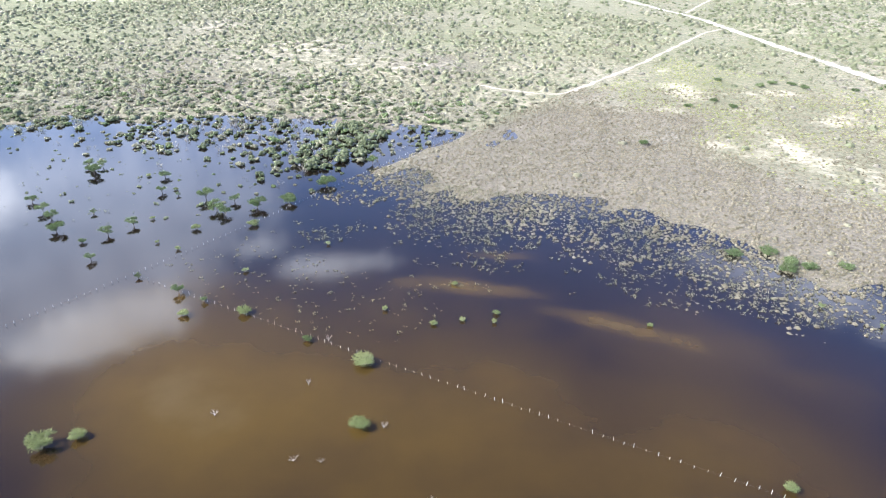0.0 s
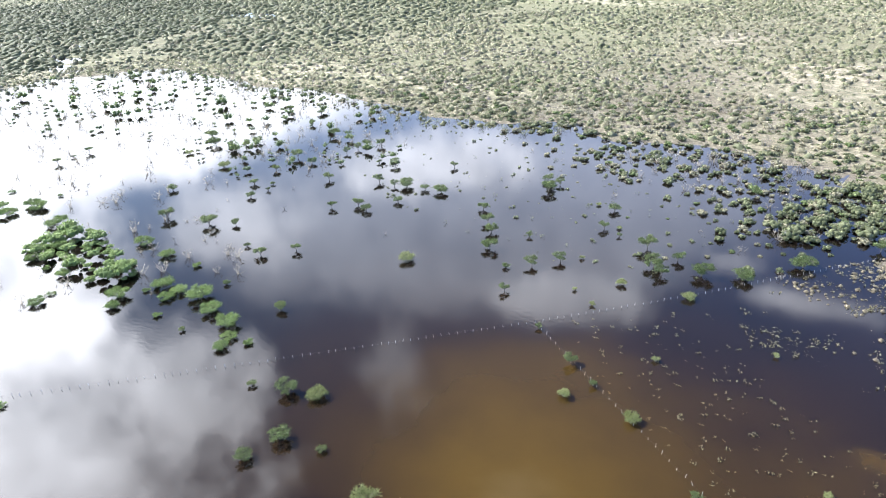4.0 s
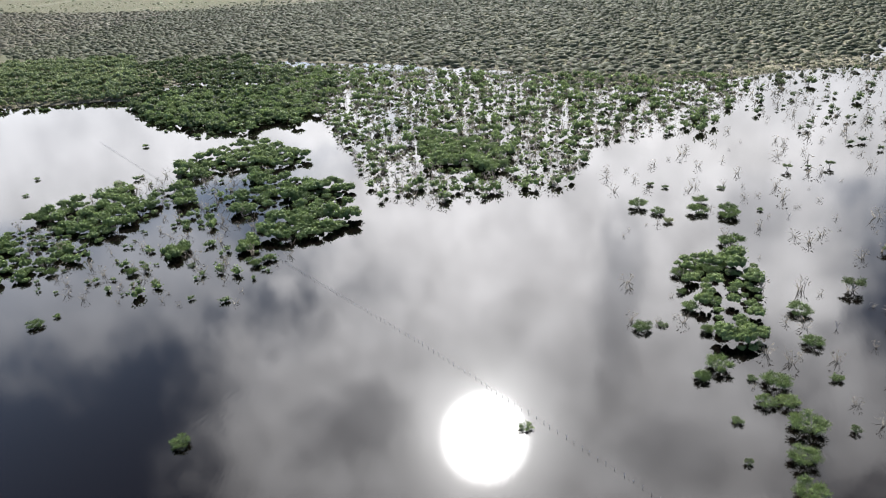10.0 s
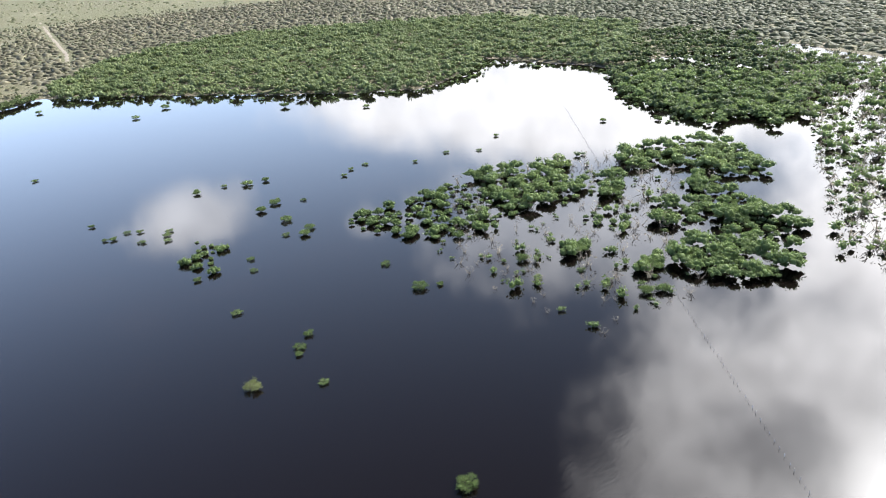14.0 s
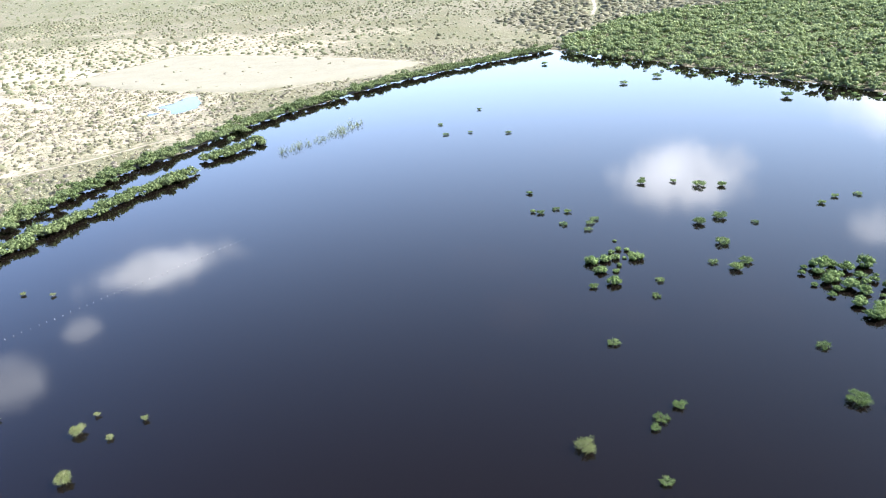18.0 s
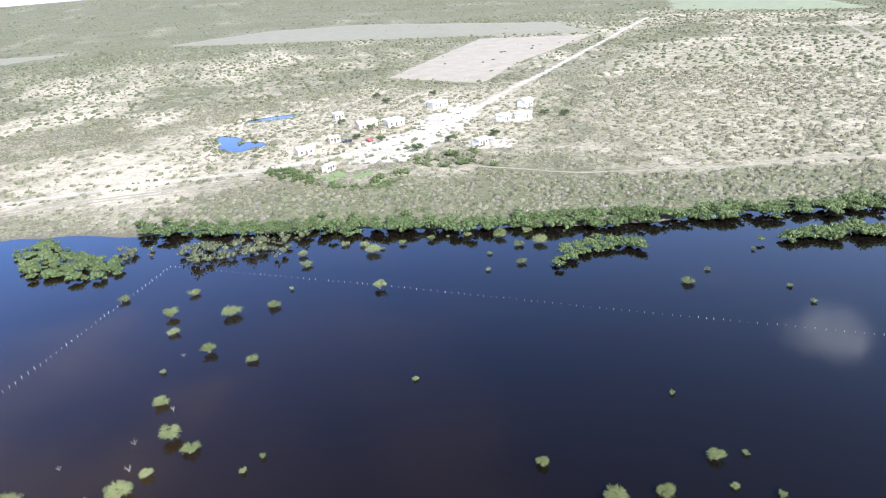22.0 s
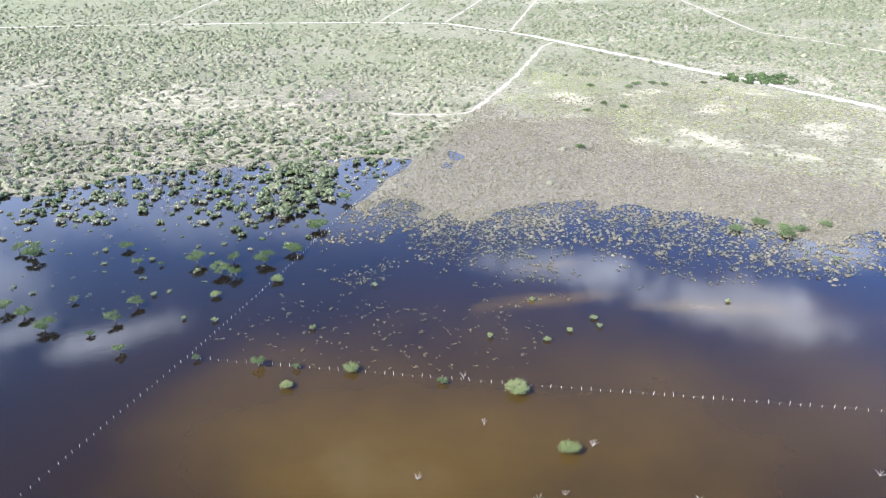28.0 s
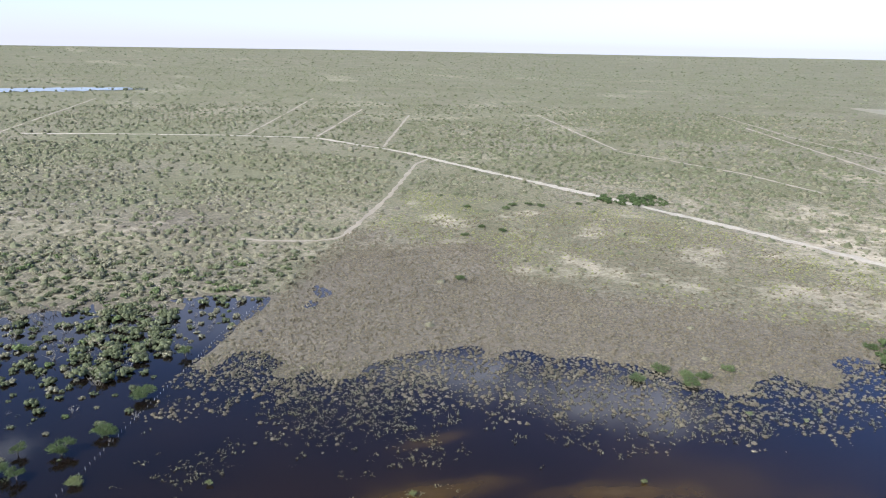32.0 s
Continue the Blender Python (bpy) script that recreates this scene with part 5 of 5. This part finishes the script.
# ---- fences ----
def fence(line, spacing, seed, label, tall=(0.35, 0.8), wires=(0.12, 0.32)):
    """Weathered posts of uneven height with two wires."""
    rng = np.random.default_rng(seed)
    top = tagged(new("fence"), label, "fence")
    pts = np.array(line, float)
    s = np.r_[0, np.cumsum(np.hypot(*np.diff(pts, axis=0).T))]
    forms = []
    for n in range(5):
        h = rng.uniform(*tall)
        v, f = tube([(0, 0, -0.9), (0.01, 0, h * 0.5), (rng.normal() * 0.04, rng.normal() * 0.04, h)], (0.033, 0.030, 0.027), 6)
        f = f + [tuple(range(12, 18))]
        bm = bpy.data.meshes.new("post")
        bm.from_pydata(v, [], f)
        bm.materials.append(POST_WOOD)
        forms.append((bm, h))
    at, tops = 0.0, []
    while at < s[-1]:
        x, y = float(np.interp(at, s, pts[:, 0])), float(np.interp(at, s, pts[:, 1]))
        me, h = forms[int(rng.integers(0, 5))]
        z = max(float(ground_z(x, y)), 0.0)
        o = new("post", me)
        o.parent = top
        o.matrix_basis = pose(x + rng.normal() * 0.05, y + rng.normal() * 0.05, z, rng.normal() * 5, rng.normal() * 5, rng.uniform(0, 360))
        tops.append((x, y, z + 0.5))
        at += spacing * rng.uniform(0.85, 1.15)
    for drop in wires:
        w_ = tube([(x, y, z - drop) for x, y, z in tops], [0.003] * len(tops), 3)
        part("wire", *w_, WIRE, top)
    return top


fence([(24, 247), (-10, 207), (-46, 154), (-65, 128), (-96, 89), (-142, 33), (-176, -12)], 1.5, 81, "line of weathered wooden fence posts with wire across flood water")
fence([(-64, 127.5), (-12, 99), (56, 63), (106.5, 35)], 1.66, 82, "drowned fence of pale wooden posts and wire")
fence([(106, 34), (66, -18), (31, -61), (-19, -125)], 1.66, 83, "drowned fence of short pale posts", (0.2, 0.4), ())
fence([(-228, -76), (-276, -136)], 1.9, 84, "far fence posts leading across open water")


# ---- settlement ----
def wall_material(name, tone, stain):
    m, k, b = material(name)
    p = where(k)
    f = k.math("ADD", k.math("MULTIPLY", k.noise(p, 0.6, 5.0), 0.6), k.math("MULTIPLY", k.noise(p, 6.0, 5.0), 0.4))
    k.set(b.inputs["Base Color"], k.ramp(f, (0.35, stain), (0.6, tone)))
    b.inputs["Roughness"].default_value = 0.9
    bump(k, b, k.noise(p, 25.0), 0.3, 0.02)
    return m


PLASTER = wall_material("whitewashed_plaster", (0.60, 0.575, 0.53), (0.44, 0.41, 0.36))
PINK_PLASTER = wall_material("faded_pink_plaster", (0.62, 0.45, 0.38), (0.48, 0.36, 0.30))
ROOFING = wall_material("roof_sheet", (0.50, 0.455, 0.40), (0.36, 0.32, 0.28))
# one dark tone for door slabs and the solid panels filling the windows
DARK_OPENING = wall_material("door_window_dark", (0.10, 0.08, 0.065), (0.06, 0.05, 0.04))
FRAME_PAINT = wall_material("frame_paint", (0.60, 0.58, 0.54), (0.45, 0.43, 0.40))
PLOT_GREEN = track_material("lawn", (0.07, 0.11, 0.03), (0.14, 0.19, 0.06))
PLOT_BROWN = track_material("tilled_soil", (0.178, 0.146, 0.106), (0.272, 0.231, 0.174))
PLOT_PASTURE = track_material("pasture", (0.120, 0.132, 0.068), (0.188, 0.192, 0.112))
PLOT_TAN = track_material("stubble", (0.128, 0.114, 0.076), (0.188, 0.170, 0.116))


def slab(x0, y0, z0, x1, y1, z1):
    v = [(x, y, z) for z in (z0, z1) for x, y in ((x0, y0), (x1, y0), (x1, y1), (x0, y1))]
    return v, [(3, 2, 1, 0), (4, 5, 6, 7), (0, 1, 5, 4), (1, 2, 6, 5), (2, 3, 7, 6), (3, 0, 4, 7)]


def house(x, y, turn, long, deep, high, wall, label, pitched=True, porch=False):
    """A one-storey rural house: walls, roof, door, windows with frames and sills."""
    top = tagged(new("house"), label, "house")
    long, deep = long * 0.78, deep * 0.8
    t = 0.2
    part("wall", *merged([slab(-long / 2, -deep / 2, -0.5, long / 2, -deep / 2 + t, high), slab(-long / 2, deep / 2 - t, -0.5, long / 2, deep / 2, high),
                          slab(-long / 2, -deep / 2 + t, -0.5, -long / 2 + t, deep / 2 - t, high), slab(long / 2 - t, -deep / 2 + t, -0.5, long / 2, deep / 2 - t, high)]), wall, top)
    e = 0.45
    if pitched:
        r = high + deep * 0.22
        v = [(-long / 2 - e, -deep / 2 - e, high - 0.05), (long / 2 + e, -deep / 2 - e, high - 0.05), (long / 2 + e, 0, r), (-long / 2 - e, 0, r),
             (-long / 2 - e, deep / 2 + e, high - 0.05), (long / 2 + e, deep / 2 + e, high - 0.05)]
        v += [(a, b, c + 0.14) for a, b, c in v]
        f = [(0, 1, 2, 3), (3, 2, 5, 4), (6, 9, 8, 7), (9, 10, 11, 8), (0, 6, 7, 1), (4, 5, 11, 10), (0, 3, 9, 6), (3, 4, 10, 9), (1, 7, 8, 2), (2, 8, 11, 5)]
        part("roof", v, f, ROOFING, top)
        part("gable", [(-long / 2 + 0.05, -deep / 2, high), (-long / 2 + 0.05, deep / 2, high), (-long / 2 + 0.05, 0, r - 0.02), (long / 2 - 0.05, -deep / 2, high),
                       (long / 2 - 0.05, deep / 2, high), (long / 2 - 0.05, 0, r - 0.02)], [(0, 2, 1), (3, 4, 5)], wall, top)
    else:
        part("roof", *slab(-long / 2 - 0.25, -deep / 2 - 0.25, high, long / 2 + 0.25, deep / 2 + 0.25, high + 0.2), ROOFING, top)
        for q in (-deep / 2 - 0.2, deep / 2):
            part("parapet", *slab(-long / 2 - 0.2, q, high + 0.2, long / 2 + 0.2, q + 0.2, high + 0.5), wall, top)
    for side in (-1, 1):
        d = side * deep / 2
        part("door", *slab(-0.5, d - 0.03 * side, 0, 0.5, d + 0.05 * side, 2.05), DARK_OPENING, top)
        for cx in (-long * 0.3, long * 0.3):
            w_ = part("window", *slab(cx - 0.55, d - 0.03 * side, 1.0, cx + 0.55, d + 0.03 * side, 2.0), DARK_OPENING, top)
            part("frame", *merged([slab(cx - 0.65, d, 0.92, cx + 0.65, d + 0.06 * side, 1.0), slab(cx - 0.65, d, 2.0, cx + 0.65, d + 0.06 * side, 2.08),
                                   slab(cx - 0.65, d, 1.0, cx - 0.55, d + 0.06 * side, 2.0), slab(cx + 0.55, d, 1.0, cx + 0.65, d + 0.06 * side, 2.0)]), FRAME_PAINT, w_)
    if porch:
        part("porch_roof", *slab(-long / 2, -deep / 2 - 2.6, high - 0.35, long / 2, -deep / 2 - 0.02, high - 0.22), ROOFING, top)
        for px in (-long / 2 + 0.2, -long / 6, long / 6, long / 2 - 0.2):
            part("porch_post", *slab(px - 0.08, -deep / 2 - 2.5, -0.3, px + 0.08, -deep / 2 - 2.34, high - 0.35), FRAME_PAINT, top)
    top.matrix_basis = pose(x, y, float(ground_z(x, y)) + 0.12, 0, 0, turn)
    return top


LOT_SAND = track_material("trodden_sand", (0.234, 0.203, 0.153), (0.351, 0.315, 0.252))


def yard(points, label):
    """A trodden sandy yard with a ragged edge, laid on the ground."""
    p = np.array(points, float)
    s_ = np.r_[0, np.cumsum(np.hypot(*np.diff(np.r_[p, p[:1]], axis=0).T))]
    t_ = np.linspace(0, s_[-1], 61)[:-1]
    ex, ey = np.interp(t_, s_, np.r_[p[:, 0], p[0, 0]]), np.interp(t_, s_, np.r_[p[:, 1], p[0, 1]])
    c = p.mean(0)
    rings = []
    for k in (1.0, 0.8, 0.6, 0.4, 0.2):
        wob = k + (k == 1) * 0.16 * lattice(ex, ey, 7, 31)
        x, y = c[0] + (ex - c[0]) * wob, c[1] + (ey - c[1]) * wob
        rings.append(np.stack([x, y, ground_z(x, y) + (0.26 if k < 1 else 0.0)], -1))
    v = np.concatenate(rings + [np.array([[*c, float(ground_z(*c)) + 0.26]])])
    f = []
    for r in range(4):
        f += [(r * 60 + i, r * 60 + (i + 1) % 60, r * 60 + 60 + (i + 1) % 60, r * 60 + 60 + i) for i in range(60)]
    f += [(240 + i, 240 + (i + 1) % 60, 300) for i in range(60)]
    tagged(mesh_object("yard", [tuple(q) for q in v], f, LOT_SAND, True), label, "yard", kind="structure")


yard([(183, -32), (222, -43), (220, -61), (244, -74), (278, -110), (263, -117), (234, -101), (198, -74), (175, -49)], "wide bare sandy lot beside the dirt road")
yard([(232, -109), (240, -119), (224, -127), (210, -119), (219, -106)], "bare sandy yard round white houses")
yard([(196, -82), (196, -94), (182, -100), (170, -93), (182, -78)], "bare sandy yard beside a low shed")
house(211, -15, 100, 9, 6, 2.7, PLASTER, "low white house with a pale pitched roof by the road")
house(246, -49, 102, 12, 6.5, 2.8, PINK_PLASTER, "long faded pink house with a sheet roof")
house(243, -62, 102, 11, 7, 3.0, PLASTER, "white flat-roofed house with a shaded porch", False, True)
house(272, -93, 108, 12, 7, 3.0, PLASTER, "white house behind trees on sandy ground", False, True)
house(244, -131, 118, 8, 6.5, 3.2, PLASTER, "tall white house with a pitched roof")
house(219, -109, 118, 7, 6, 2.8, PLASTER, "small white flat-roofed house", False)
house(219, -119, 118, 9, 6, 2.6, PLASTER, "long white outbuilding with a flat roof", False)
house(183, -84, 118, 7, 5, 2.4, PLASTER, "low grey-white shed with a pitched roof")
house(179, -20, 130, 6, 3.5, 2.2, PLASTER, "white open shed roof beside the gardens")
house(279, -41, 100, 6, 5, 2.7, PLASTER, "small white house near the pond", False)
house(226, -30, 95, 6, 4, 2.3, PINK_PLASTER, "little faded pink shed in the yard", False)


def car_paint(name, colour):
    m, k, b = material(name)
    k.set(b.inputs["Base Color"], k.ramp(k.noise(where(k), 3.0, 4.0), (0.3, tuple(c * 0.8 for c in colour)), (0.7, colour)))
    b.inputs["Roughness"].default_value = 0.35
    return m


RUBBER, CAR_GLASS = car_paint("rubber", (0.02, 0.02, 0.02)), car_paint("car_glass", (0.03, 0.035, 0.04))


def car(x, y, turn, paint, label):
    """A pickup: body, cab, bed sides, windows and four wheels."""
    top = tagged(new("pickup_truck"), label, "car")
    v = [(-2.3, -0.85, 0.45), (2.3, -0.85, 0.45), (2.3, 0.85, 0.45), (-2.3, 0.85, 0.45), (-2.3, -0.85, 0.95), (2.25, -0.82, 0.92), (2.25, 0.82, 0.92), (-2.3, 0.85, 0.95)]
    part("body", v, slab(0, 0, 0, 1, 1, 1)[1], paint, top)
    c = [(-0.5, -0.8, 0.93), (1.2, -0.8, 0.93), (1.2, 0.8, 0.93), (-0.5, 0.8, 0.93), (-0.3, -0.68, 1.6), (0.7, -0.68, 1.6), (0.7, 0.68, 1.6), (-0.3, 0.68, 1.6)]
    cab = part("cab", c, slab(0, 0, 0, 1, 1, 1)[1], paint, top)
    part("windscreen", [(1.13, -0.7, 1.02), (1.13, 0.7, 1.02), (0.78, 0.62, 1.52), (0.78, -0.62, 1.52)], [(0, 1, 2, 3)], CAR_GLASS, cab)
    for side in (-0.85, 0.81):
        part("bed_side", *slab(-2.3, side, 0.95, -0.55, side + 0.04, 1.2), paint, top)
    for wx in (-1.45, 1.4):
        for wy in (-0.86, 0.66):
            part("wheel", *merged([tube([(wx, wy, 0.35), (wx, wy + 0.2, 0.35)], (0.35, 0.35), 14), ([(wx + 0.35 * math.cos(a), wy + q, 0.35 + 0.35 * math.sin(a)) for q in (0, 0.2) for a in [math.pi * n / 7 for n in range(14)]],
                                   [tuple(range(14)), tuple(range(14, 28))])]), RUBBER, top)
    top.matrix_basis = pose(x, y, float(ground_z(x, y)) + 0.03, 0, 0, turn)
    return top


car(217, -44, 15, car_paint("red_paint", (0.32, 0.07, 0.06)), "red pickup truck parked on bare sand")
car(222, -35, 80, car_paint("dark_paint", (0.03, 0.03, 0.045)), "dark pickup truck parked beside a tree")
grove("yard_tree", [(4.2, 2.4, 520, 0.28, 0.3, 8), (3.8, 2.2, 480, 0.28, 0.25, 7)], LEAF_GREEN, BARK, "rounded green shade tree in a sandy yard", "tree", "yard trees",
      [(239, -50), (225, -40), (214, -49), (188, -58), (194, -95), (274, -98), (219, -130), (195, -75), (324, -71), (264, -40), (303, -72), (212, -137), (307, -101)], 21)
grove("field_bush", [(2.0, 1.6, 300, 0.26, 0.15, 6), (1.7, 1.8, 300, 0.26, 0.15, 6)], LEAF_GREEN, BARK, "low green bush on the dry field", "bush", "field bushes",
      [(117, 300), (131, 290), (145, 292), (92, 260), (104, 267), (167, 283), (64, 215), (129, 125), (126, 119), (108, 258), (138, 295), (148, 287), (65, 139), (73, 140), (76, 135), (79, 133), (87, 133), (74, 132)], 22)


def plot(name, pts, mat, label, category, step=2.0, lift=0.2):
    """A patch of worked ground laid over the land."""
    p = np.array(pts, float)
    lo, hi = p.min(0), p.max(0)
    xs, ys = np.arange(lo[0], hi[0] + step, step), np.arange(lo[1], hi[1] + step, step)
    gx, gy = np.meshgrid(xs, ys, indexing="ij")
    sd = inside(p, gx, gy)
    z = ground_z(gx, gy) + np.clip(sd / step * lift, -0.1, lift)
    ny = len(ys)
    i = (np.arange(len(xs) - 1)[:, None] * ny + np.arange(ny - 1)[None]).ravel()
    quads = np.stack([i, i + ny, i + ny + 1, i + 1], -1)
    quads = quads[(sd.ravel()[quads] > -step).all(1)]
    ob = mesh_object(name, np.stack([gx, gy, z], -1).reshape(-1, 3), quads, mat, True)
    return tagged(ob, label, category, kind="structure")


plot("plot", [(173, -15), (176, -25), (169, -25), (164, -18)], PLOT_GREEN, "small green lawn behind the shed", "plot")
plot("plot", [(167, -27), (171, -36), (166, -35), (162, -28)], PLOT_GREEN, "small green vegetable plot", "plot")
plot("plot", [(184, -25), (184, -35), (175, -35), (172, -26)], PLOT_BROWN, "bare brown tilled plot", "plot")
plot("field", PLOUGHED, PLOT_BROWN, "reddish brown ploughed field", "field", 4.0, 0.3)
plot("field", STUBBLE, PLOT_TAN, "bare tan stubble field", "field", 3.0, 0.25)
for far in (EAST_FIELD, FAR_FIELD):
    plot("field", far, PLOT_TAN, "far pale tan field among scrub", "field", 12.0, 0.7)
plot("field", PASTURE, PLOT_PASTURE, "far pale green pasture", "field", 12.0, 0.7)

# far lake with a scalloped shore
n = 40
ring = [(-45 + 125 * math.cos(2 * math.pi * i / n) * (1 + 0.22 * math.sin(5.3 * i)), 1175 + 42 * math.sin(2 * math.pi * i / n) * (1 + 0.25 * math.sin(3.1 * i)), 0) for i in range(n)]
lake = mesh_object("water", [(x, y, 0.95) for x, y, _ in ring] + [(-45, 1175, 0.95)], [(i, (i + 1) % n, n) for i in range(n)], WATER)
rng = np.random.default_rng(140)
a = rng.uniform(0, 2 * np.pi, 90)
r = 1.2 - 0.7 * rng.random(90) ** 3
scatter("shore_scrub", FAR_FORMS, np.stack([-45 + 130 * r * np.cos(a), 1175 + 44 * r * np.sin(a), 0 * a + 0.9, 2.2 * (0.4 + rng.random(90))], -1), LEAF_SCRUB, "dark bushes standing round and in the far lake", "scrub")
tagged(lake, "far shallow lake shining in the scrub plain", "water", kind="structure")
